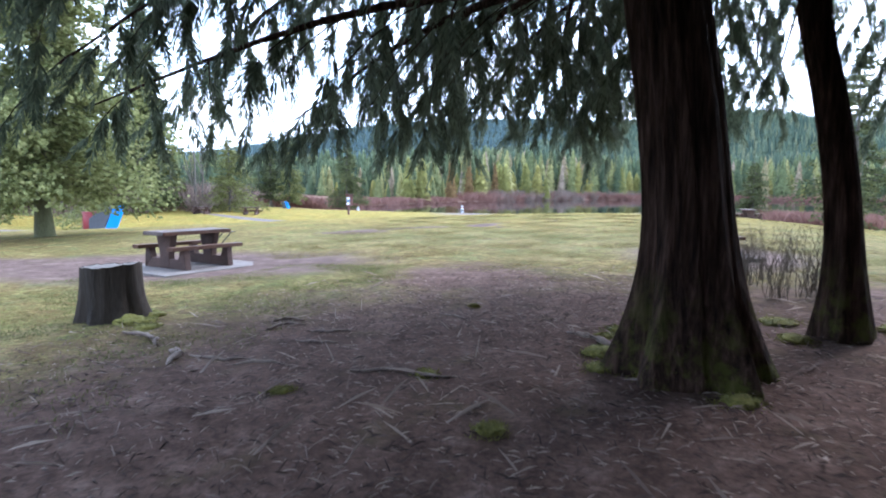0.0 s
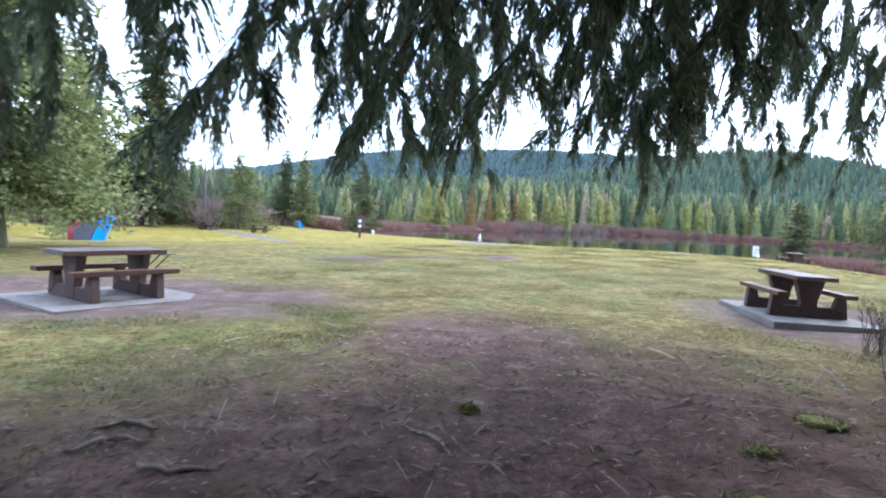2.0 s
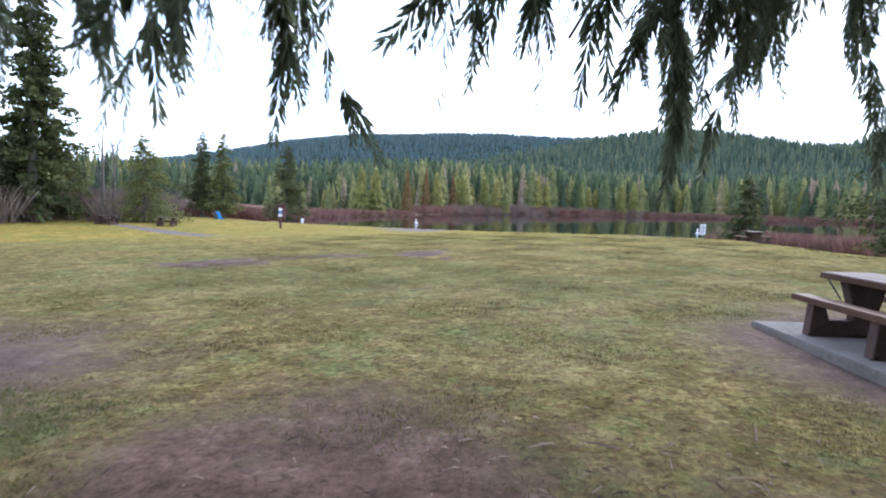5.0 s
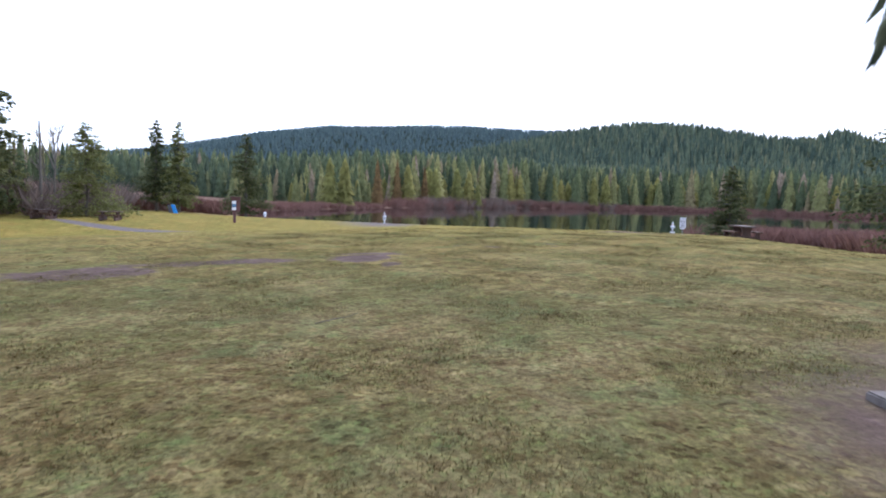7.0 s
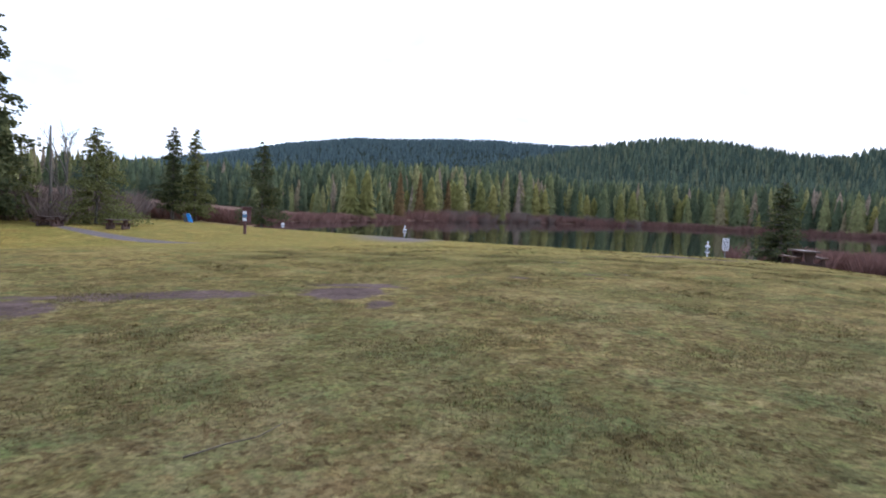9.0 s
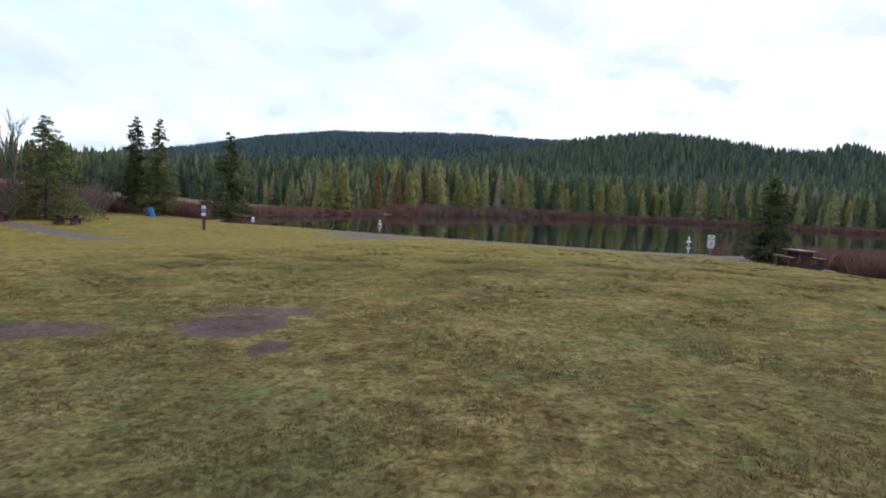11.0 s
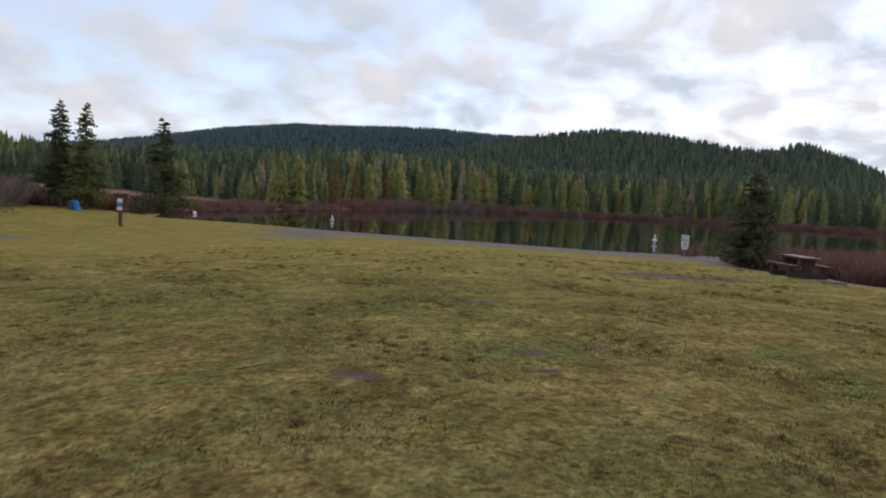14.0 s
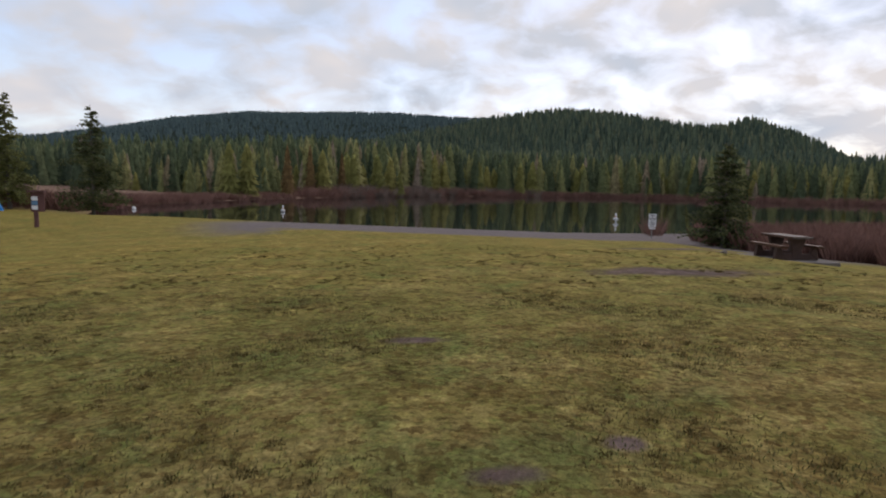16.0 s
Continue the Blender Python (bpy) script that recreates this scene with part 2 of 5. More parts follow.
MAT = {
    "bark": simple("cedar_bark", (0.02, 0.015, 0.013), (0.085, 0.06, 0.05), 10, 0.95, 0, 0.9, 0.03, (1, 1, 0.12)),
    "bark_grey": simple("grey_bark", (0.07, 0.06, 0.05), (0.2, 0.18, 0.15), 12, 0.95, 0, 0.7, 0.02, (1, 1, 0.25)),
    "bark_moss": simple("mossy_bark", (0.06, 0.06, 0.03), (0.16, 0.16, 0.08), 9, 0.95, 0, 0.7, 0.02, (1, 1, 0.3)),
    "stump_wood": simple("weathered_stump", (0.012, 0.009, 0.007), (0.062, 0.045, 0.033), 12, 0.95, 0, 0.9, 0.03, (1, 1, 0.12)),
    "stump_top": simple("stump_cut_face", (0.09, 0.08, 0.07), (0.21, 0.19, 0.17), 14, 0.9),
    "moss": simple("moss", (0.06, 0.065, 0.014), (0.24, 0.225, 0.05), 14, 1.0, 0, 0.8, 0.02),
    "root": simple("bleached_root", (0.09, 0.065, 0.055), (0.28, 0.22, 0.18), 20, 0.9),
    "wood": simple("brown_stained_wood", (0.04, 0.019, 0.012), (0.12, 0.06, 0.038), 9, 0.6, 0, 0.35, 0.006, (0.35, 1, 1)),
    "wood_top": simple("worn_tabletop_wood", (0.06, 0.043, 0.038), (0.17, 0.135, 0.122), 9, 0.65, 0, 0.3, 0.006, (0.3, 1, 1)),
    "wood_leg": simple("weathered_table_leg", (0.034, 0.018, 0.014), (0.1, 0.055, 0.043), 10, 0.85, 0, 0.4, 0.008),
    "steel": simple("dark_steel", (0.02, 0.02, 0.02), (0.06, 0.06, 0.06), 30, 0.5, 0.6, 0.1),
    "concrete": simple("concrete", (0.11, 0.097, 0.088), (0.225, 0.2, 0.185), 7, 0.9, 0, 0.3, 0.006),
    "blue": simple("blue_paint", (0.004, 0.2, 0.62), (0.01, 0.3, 0.78), 3, 0.4, 0, 0.05),
    "grey_box": simple("dark_grey_plastic", (0.05, 0.055, 0.065), (0.1, 0.105, 0.12), 5, 0.6, 0, 0.1),
    "red": simple("red_paint", (0.17, 0.013, 0.015), (0.29, 0.03, 0.03), 4, 0.5, 0, 0.05),
    "kiosk_red": simple("dark_red_wood", (0.07, 0.03, 0.03), (0.16, 0.07, 0.065), 8, 0.8, 0, 0.3),
    "paper": simple("white_notice", (0.6, 0.62, 0.66), (0.82, 0.83, 0.85), 6, 0.5, 0, 0.0),
    "paper_blue": simple("blue_notice", (0.06, 0.16, 0.3), (0.12, 0.26, 0.42), 6, 0.5, 0, 0.0),
    "white": simple("white_paint", (0.68, 0.68, 0.68), (0.85, 0.85, 0.85), 5, 0.45, 0, 0.05),
    "black": simple("black_paint", (0.02, 0.02, 0.02), (0.05, 0.05, 0.05), 8, 0.6, 0, 0.05),
    "galv": simple("galvanised_post", (0.2, 0.2, 0.2), (0.4, 0.4, 0.4), 8, 0.45, 0.8, 0.1),
    "orange": simple("orange_band", (0.6, 0.16, 0.02), (0.75, 0.26, 0.05), 8, 0.5, 0, 0.0),
    "cedar_leaf": leafy("cedar_spray", (0.042, 0.06, 0.038), (0.17, 0.2, 0.125), 0.7, 0.42),
    "spruce_leaf": leafy("spruce_needles", (0.048, 0.068, 0.032), (0.185, 0.2, 0.088), 0.8, 0.4),
    "moss_leaf": leafy("grey_green_foliage", (0.15, 0.175, 0.065), (0.38, 0.4, 0.18), 0.85, 0.4),
    "fir_leaf": leafy("yellow_green_needles", (0.11, 0.125, 0.042), (0.31, 0.32, 0.125), 0.8, 0.35),
    "forest": grove("forest_needles", [(0.0, (0.059, 0.081, 0.046)), (0.3, (0.109, 0.137, 0.065)), (0.55, (0.186, 0.198, 0.080)), (0.8, (0.264, 0.251, 0.101)), (0.9, (0.232, 0.186, 0.110)), (1.0, (0.294, 0.228, 0.169))], 0.4),
    "forest_pale": grove("pale_forest_needles", [(0.0, (0.142, 0.150, 0.046)), (0.6, (0.199, 0.190, 0.058)), (1.0, (0.256, 0.229, 0.071))], 0.4),
    # hillside needles take their extra blue from haze mixed into the colour
    "hazed_hill_forest": grove("hazed_hillside_needles", [(0.0, (0.048, 0.075, 0.058)), (0.5, (0.083, 0.116, 0.079)), (0.85, (0.121, 0.150, 0.091)), (1.0, (0.161, 0.167, 0.096))], 0.3),
    # distance haze is painted into the ridge trees as blue-green
    "hazed_ridge_forest": grove("hazed_ridge_needles", [(0.0, (0.064, 0.100, 0.105)), (1.0, (0.092, 0.136, 0.131))], 0.15),
    "forest_rust": grove("rusty_needles", [(0.0, (0.134, 0.082, 0.036)), (1.0, (0.192, 0.125, 0.051))], 0.4),
    # a fainter share of the haze, put into the rear trees' colour
    "hazed_rear_forest": grove("hazed_rear_needles", [(0.0, (0.060, 0.084, 0.055)), (0.6, (0.105, 0.138, 0.073)), (1.0, (0.172, 0.186, 0.090))], 0.35),
    "brush": leafy("bare_red_brush", (0.12, 0.06, 0.048), (0.31, 0.17, 0.135), 0.9, 0.0),
    "brush_grey": leafy("bare_grey_brush", (0.11, 0.08, 0.066), (0.26, 0.195, 0.16), 0.9, 0.0),
    "twig": simple("bare_twig", (0.05, 0.04, 0.03), (0.17, 0.14, 0.1), 12, 0.9, 0, 0.2),
}
MAT["bark"] = cedar_bark()

for key in ("wood_top", "concrete", "wood"):
    MAT[key].node_tree.nodes["Principled BSDF"].inputs["Specular IOR Level"].default_value = 0.2


# ---- geometry helpers ----
def mesh_from(name, verts, tris, mat, smooth=False):
    me = bpy.data.meshes.new(name)
    verts = np.asarray(verts, float)
    tris = np.asarray(tris, int)
    me.vertices.add(len(verts))
    me.vertices.foreach_set("co", verts.ravel())
    k = tris.shape[1]
    me.loops.add(tris.size)
    me.loops.foreach_set("vertex_index", tris.ravel())
    me.polygons.add(len(tris))
    me.polygons.foreach_set("loop_start", np.arange(0, tris.size, k))
    me.polygons.foreach_set("loop_total", np.full(len(tris), k))
    me.update(calc_edges=True)
    if smooth:
        me.polygons.foreach_set("use_smooth", np.ones(len(tris), bool))
    me.materials.append(mat)
    return me


def link_bm(name, bm, mat, parent=None, label="", smooth=False):
    me = bpy.data.meshes.new(name)
    bm.normal_update()
    bm.to_mesh(me)
    bm.free()
    if smooth:
        me.polygons.foreach_set("use_smooth", np.ones(len(me.polygons), bool))
    me.materials.append(mat)
    ob = new(name, me)
    if parent is not None:
        ob.parent = parent
    if label:
        tagged(ob, label)
    return ob


part = link_bm


def box_bm(sx, sy, sz, at=(0, 0, 0), bevel=0.0, turn=(0, 0, 0), bm=None):
    """A bevelled box with its middle at `at`."""
    own = bmesh.new()
    bmesh.ops.create_cube(own, size=1.0)
    for v in own.verts:
        v.co = Vector((v.co.x * sx, v.co.y * sy, v.co.z * sz))
    if bevel:
        bmesh.ops.bevel(own, geom=own.edges[:], offset=bevel, segments=2, affect="EDGES")
    own.transform(pose(*at, *turn))
    if bm is None:
        return own
    tmp = bpy.data.meshes.new("tmp")
    own.to_mesh(tmp)
    own.free()
    bm.from_mesh(tmp)
    bpy.data.meshes.remove(tmp)
    return bm


def prism_bm(outline, depth, bevel=0.0, mid=True):
    """A plate: an outline in x, z with a depth along y."""
    bm = bmesh.new()
    y0 = -depth / 2 if mid else 0
    vs = [bm.verts.new((x, y0, z)) for x, z in outline]
    f = bm.faces.new(vs)
    r = bmesh.ops.extrude_face_region(bm, geom=[f])
    for e in r["geom"]:
        if isinstance(e, bmesh.types.BMVert):
            e.co.y += depth
    bmesh.ops.recalc_face_normals(bm, faces=bm.faces[:])
    if bevel:
        bmesh.ops.bevel(bm, geom=bm.edges[:], offset=bevel, segments=1, affect="EDGES")
    return bm


def tube_arrays(points, radii, sides=6):
    """Verts and quads of a tube along points."""
    pts = [Vector(p) for p in points]
    vs, fs = [], []
    for i, p in enumerate(pts):
        d = (pts[min(i + 1, len(pts) - 1)] - pts[max(i - 1, 0)]).normalized()
        a = d.orthogonal().normalized() if abs(d.z) < 0.95 else Vector((1, 0, 0))
        a = (a - d * a.dot(d)).normalized()
        b = d.cross(a)
        for k in range(sides):
            w = 2 * math.pi * k / sides
            vs.append(p + (a * math.cos(w) + b * math.sin(w)) * radii[i])
    for i in range(len(pts) - 1):
        for k in range(sides):
            q = i * sides
            fs.append((q + k, q + (k + 1) % sides, q + sides + (k + 1) % sides, q + sides + k))
    return [tuple(v) for v in vs], fs


class Heap:
    """Collects verts and faces of many pieces for one mesh."""

    def __init__(self):
        self.v, self.f, self.n = [], [], 0

    def add(self, verts, faces):
        self.v.append(np.asarray(verts, float))
        self.f.append(np.asarray(faces, int) + self.n)
        self.n += len(verts)

    def mesh(self, name, mat, smooth=False):
        return mesh_from(name, np.concatenate(self.v), np.concatenate(self.f), mat, smooth)


def empty(name, at, rz=0.0, label="", category="", group="", kind=""):
    ob = new(name)
    ob.empty_display_size = 0.2
    ob.matrix_world = pose(*at, 0, 0, rz)
    return tagged(ob, label, category, group, kind)


def attach(name, me, parent=None, label=""):
    ob = new(name, me)
    if parent is not None:
        ob.parent = parent
    if label:
        tagged(ob, label)
    return ob


# ---- the lie of the land ----
LAKE_Z = -1.0
NEAR_SHORE = [(60, 84), (34, 73), (21, 71.3), (11, 70.4), (2, 73), (-7, 75.8), (-15, 78.5), (-24, 82.4), (-33, 84)]
FAR_SHORE = [(-40, 103), (-39, 119), (-36, 137), (-29, 168), (-17, 196), (0, 238), (22, 256), (48, 282), (74, 286),
             (98, 272), (118, 240), (150, 215), (190, 190), (240, 175), (250, 150), (170, 120), (100, 100)]
SHORE = np.array(NEAR_SHORE + FAR_SHORE, float)


def shore_distance(x, y):
    """Distance to the waterline, positive on land."""
    x, y = np.asarray(x, float), np.asarray(y, float)
    a, b = SHORE, np.roll(SHORE, -1, 0)
    best = np.full(x.shape, 1e9)
    inside = np.zeros(x.shape, bool)
    for (ax, ay), (bx, by) in zip(a, b):
        ex, ey = bx - ax, by - ay
        t = np.clip(((x - ax) * ex + (y - ay) * ey) / (ex * ex + ey * ey), 0, 1)
        best = np.minimum(best, np.hypot(x - ax - t * ex, y - ay - t * ey))
        cross = ((ay > y) != (by > y)) & (x < (bx - ax) * (y - ay) / (by - ay + 1e-12) + ax)
        inside ^= cross
    return np.where(inside, -best, best)


CREST_AZ = [-180, -90, -60, -48, -40, -32, -28, -22, -16, -12, -7, -3, 2, 7.5, 12.6, 17.5, 24.5, 26.2, 27.8, 29.5, 32, 35, 38, 45, 60, 90, 180]
CREST_EL = [1.0, 1.0, 1.1, 1.4, 1.75, 2.85, 3.6, 4.9, 5.75, 5.85, 6.1, 6.15, 5.9, 5.8, 5.6, 5.0, 4.0, 4.0, 4.0, 3.6, 2.6, 1.4, 1.0, 1, 1, 1, 1.0]
HILL_AZ = [-180, -50, -40, -30, -22, -18, -13, -7, -2, 2.3, 7.5, 12.6, 17.5, 21, 24.5, 26.2, 27.8, 29.2, 30.9, 32.9, 34.9, 37, 42, 60, 180]
HILL_EL = [0.0, 0.0, 0.1, 0.3, 0.7, 1.1, 1.5, 2.2, 3.2, 4.0, 5.1, 5.6, 5.15, 4.55, 3.95, 4.1, 4.7, 4.15, 3.5, 2.55, 1.2, 0.5, 0.4, 0.3, 0.0]
EYE_X, EYE_Y, EYE_Z = 0.0, 22.0, 2.3


def land(x, y):
    """Height of the ground."""
    x, y = np.asarray(x, float), np.asarray(y, float)
    along = np.interp(y, [-60, -10, 0, 5, 12, 17, 22, 28, 34, 40, 44, 50, 62, 90],
                      [0.9, 0.8, 0.75, 0.7, 0.74, 0.84, 0.96, 1.08, 1.0, 0.76, 0.62, 0.42, 0.28, 0.0])
    across = np.interp(x, [-120, -60, -30, -16, -8, 0, 4, 8, 12, 20, 35, 60],
                       [-1.2, -0.8, -0.48, -0.35, -0.24, 0.0, 0.05, -0.02, -0.4, -0.95, -1.2, -1.3])
    lawn = along + across - 1.35 * np.exp(-((x + 30) / 13) ** 2 - ((y - 40) / 17) ** 2)
    d = shore_distance(x, y)
    beach = LAKE_Z + np.where(d > 0, 0.056 * d, 0.12 * d)
    z = np.where(d > 0, np.minimum(lawn, beach), np.maximum(beach, -4.0))
    # wooded hills beyond the lake
    dx, dy = x - EYE_X, y - EYE_Y
    r = np.hypot(dx, dy)
    az = np.degrees(np.arctan2(dx, dy))
    hill = r * np.tan(np.radians(np.interp(az, HILL_AZ, HILL_EL))) + EYE_Z
    wave = 1 + 0.10 * np.sin(az * 0.9 + r * 0.012) + 0.06 * np.sin(az * 2.3 - r * 0.021)
    s = np.clip((r - 300) / 420, 0, 1)
    near_hill = hill * s * s * (3 - 2 * s) * (1 - 0.12 * (1 - s) * wave)
    near_hill = near_hill * np.clip(1 - (r - 760) / 500, 0, 1)
    ridge = r * np.tan(np.radians(np.interp(az, CREST_AZ, CREST_EL))) + EYE_Z
    s2 = np.clip((r - 1100) / 900, 0, 1)
    far_hill = ridge * s2 * s2 * (3 - 2 * s2) * np.clip(1 - (r - 2050) / 2500, 0, 1)
    back = np.clip(np.where(dy > -200, 1.0, 0.4), 0, 1)
    rise = np.where(d > 0, np.clip((d - 4) * 0.05, 0, 6) * np.clip((y - 95) / 30, 0, 1), 0)
    return np.where(r > 290, np.maximum(z, LAKE_Z + 0.2) * np.clip(1 - (r - 300) / 200, 0, 1) + np.maximum(near_hill, far_hill) * back, z) + rise


def land_at(x, y):
    return float(land(np.array([x]), np.array([y]))[0])


# ---- ground material: dirt under the cedars, lawn, gravel beach and road, forest floor ----
def ground_material():
    m, n, l, b = material("park_ground")
    v = coords(n)
    sep = n.new("ShaderNodeSeparateXYZ")
    l.new(v, sep.inputs[0])
    edge = noise_node(n, l, 0.9, 6, 0.62, v)
    edge2 = noise_node(n, l, 4.5, 4, 0.6, v)
    warp = math_node(n, l, "ADD", math_node(n, l, "MULTIPLY", math_node(n, l, "SUBTRACT", edge, 0.5), 1.5),
                     math_node(n, l, "MULTIPLY", math_node(n, l, "SUBTRACT", edge2, 0.5), 0.9))

    def blot(cx, cy, rx, ry, turn=0.0, soft=0.35, ragged=1.0):
        mp = n.new("ShaderNodeMapping")
        mp.vector_type = "TEXTURE"
        mp.inputs["Location"].default_value = (cx, cy, 0)
        mp.inputs["Rotation"].default_value = (0, 0, radians(turn))
        mp.inputs["Scale"].default_value = (rx, ry, 1000)
        l.new(v, mp.inputs["Vector"])
        ln = n.new("ShaderNodeVectorMath")
        ln.operation = "LENGTH"
        l.new(mp.outputs[0], ln.inputs[0])
        d = math_node(n, l, "ADD", ln.outputs["Value"], math_node(n, l, "MULTIPLY", warp, ragged))
        mr = n.new("ShaderNodeMapRange")
        mr.interpolation_type = "SMOOTHSTEP"
        mr.inputs["From Min"].default_value = 1 + soft
        mr.inputs["From Max"].default_value = 1 - soft
        l.new(d, mr.inputs["Value"])
        return mr.outputs[0]

    def most(items):
        out = items[0]
        for i in items[1:]:
            out = math_node(n, l, "MAXIMUM", out, i)
        return out

    def mp_off(vec):
        mp = n.new("ShaderNodeMapping")
        mp.inputs["Location"].default_value = (37, 11, 5)
        l.new(vec, mp.inputs["Vector"])
        return mp.outputs[0]

    # lawn
    g_big = noise_node(n, l, 0.35, 4, 0.55, v)
    g_mid = noise_node(n, l, 3.2, 8, 0.68, v)
    g_fine = noise_node(n, l, 22, 7, 0.8, v)
    lawn = ramp(n, l, g_mid, [(0.32, (0.09, 0.074, 0.03)), (0.46, (0.135, 0.11, 0.052)), (0.58, (0.19, 0.156, 0.078)), (0.7, (0.28, 0.23, 0.13))])
    lawn = mix(n, l, math_node(n, l, "MULTIPLY", ramp(n, l, g_big, [(0.4, (0, 0, 0)), (0.62, (1, 1, 1))]), 0.55), lawn, (0.104, 0.112, 0.05))
    green = ramp(n, l, noise_node(n, l, 1.1, 6, 0.66, v), [(0.52, (0, 0, 0)), (0.62, (1, 1, 1))])
    lawn = mix(n, l, math_node(n, l, "MULTIPLY", green, 0.75), lawn, (0.1, 0.116, 0.054))
    worn = ramp(n, l, noise_node(n, l, 1.3, 7, 0.72, mp_off(v)), [(0.53, (0, 0, 0)), (0.64, (1, 1, 1))])
    lawn = mix(n, l, math_node(n, l, "MULTIPLY", worn, 0.42), lawn, (0.135, 0.095, 0.055))
    straw = ramp(n, l, noise_node(n, l, 0.75, 5, 0.6, v), [(0.5, (0, 0, 0)), (0.68, (1, 1, 1))])
    lawn = mix(n, l, math_node(n, l, "MULTIPLY", straw, 0.45), lawn, (0.25, 0.205, 0.12))
    lawn = mix(n, l, 0.75, lawn, ramp(n, l, g_fine, [(0.32, (0.12, 0.12, 0.11)), (0.68, (1.9, 1.9, 1.85))]), "MULTIPLY")
    spots = ramp(n, l, noise_node(n, l, 7.0, 5, 0.65, v), [(0.6, (0, 0, 0)), (0.66, (1, 1, 1))])
    zone = ramp(n, l, noise_node(n, l, 0.5, 2, 0.5, v), [(0.38, (0, 0, 0)), (0.52, (1, 1, 1))])
    lawn = mix(n, l, math_node(n, l, "MULTIPLY", math_node(n, l, "MULTIPLY", spots, zone), 0.6), lawn, (0.06, 0.042, 0.026))
    # clumps of moss, straw and sedge, each with its own shade
    warped = n.new("ShaderNodeVectorMath")
    warped.operation = "ADD"
    wiggle = n.new("ShaderNodeTexNoise")
    wiggle.inputs["Scale"].default_value = 9.0
    wiggle.inputs["Detail"].default_value = 3.0
    l.new(v, wiggle.inputs["Vector"])
    small = n.new("ShaderNodeVectorMath")
    small.operation = "SCALE"
    small.inputs["Scale"].default_value = 0.16
    l.new(wiggle.outputs["Color"], small.inputs[0])
    l.new(v, warped.inputs[0])
    l.new(small.outputs[0], warped.inputs[1])
    for cell_scale, weight in ((6.5, 0.5), (19.0, 0.85)):
        cells = n.new("ShaderNodeTexVoronoi")
        cells.inputs["Scale"].default_value = cell_scale
        l.new(warped.outputs[0], cells.inputs["Vector"])
        pick = n.new("ShaderNodeSeparateXYZ")
        l.new(cells.outputs["Color"], pick.inputs[0])
        tone = ramp(n, l, pick.outputs["X"], [(0.0, (0.5, 0.42, 0.36)), (0.16, (0.82, 0.72, 0.62)), (0.4, (0.98, 0.96, 0.9)), (0.7, (1.15, 1.13, 1.05)), (0.86, (0.92, 1.06, 0.84)), (1.0, (1.4, 1.32, 1.2))])
        lawn = mix(n, l, weight, lawn, tone, "MULTIPLY")
    # the lawn grows brighter and yellower out towards the lake
    lakeward = n.new("ShaderNodeMapRange")
    lakeward.inputs["From Min"].default_value = 18.0
    lakeward.inputs["From Max"].default_value = 37.0
    lakeward.inputs["To Max"].default_value = 0.8
    l.new(math_node(n, l, "ADD", sep.outputs["Y"], math_node(n, l, "MULTIPLY", warp, 4.0)), lakeward.inputs["Value"])
    lawn = mix(n, l, lakeward.outputs[0], lawn, mix(n, l, 1.0, lawn, (1.74, 1.64, 1.0), "MULTIPLY"))
    lawn = mix(n, l, 1.0, lawn, (0.92, 0.91, 0.88), "MULTIPLY")
    # dirt with needles and litter
    d_mid = noise_node(n, l, 3.0, 6, 0.65, v)
    d_fine = noise_node(n, l, 20, 6, 0.8, v)
    vor = n.new("ShaderNodeTexVoronoi")
    vor.inputs["Scale"].default_value = 26
    l.new(v, vor.inputs["Vector"])
    dirt = ramp(n, l, d_mid, [(0.3, (0.06, 0.039, 0.031)), (0.55, (0.115, 0.077, 0.064)), (0.75, (0.2, 0.146, 0.122))])
    dirt = mix(n, l, 0.8, dirt, ramp(n, l, d_fine, [(0.3, (0.25, 0.25, 0.25)), (0.7, (1.75, 1.68, 1.65))]), "MULTIPLY")
    chips = ramp(n, l, vor.outputs["Distance"], [(0.06, (1, 1, 1)), (0.16, (0, 0, 0))])
    chips = math_node(n, l, "MULTIPLY", chips, ramp(n, l, noise_node(n, l, 9, 2, 0.5, v), [(0.52, (0, 0, 0)), (0.62, (1, 1, 1))]))
    dirt = mix(n, l, math_node(n, l, "MULTIPLY", chips, 0.6), dirt, (0.3, 0.25, 0.22))
    greenish = ramp(n, l, noise_node(n, l, 1.6, 4, 0.6, v), [(0.58, (0, 0, 0)), (0.75, (1, 1, 1))])
    dirt = mix(n, l, math_node(n, l, "MULTIPLY", greenish, 0.35), dirt, (0.1, 0.1, 0.04))
    # gravel
    p_fine = noise_node(n, l, 60, 3, 0.8, v)
    gravel = ramp(n, l, p_fine, [(0.3, (0.085, 0.073, 0.071)), (0.7, (0.23, 0.2, 0.195))])
    gravel = mix(n, l, 0.5, gravel, ramp(n, l, d_mid, [(0.3, (0.65, 0.62, 0.62)), (0.7, (1.2, 1.18, 1.18))]), "MULTIPLY")

    dirt_mask = most([blot(0.0, 2.5, 5.0, 7.6, 0, 0.3, 0.55), blot(-1.5, 10.2, 1.6, 1.9, 10, 0.45, 0.7),
                      blot(6.0, 4.5, 5.5, 6.2, 0, 0.3, 0.6)])
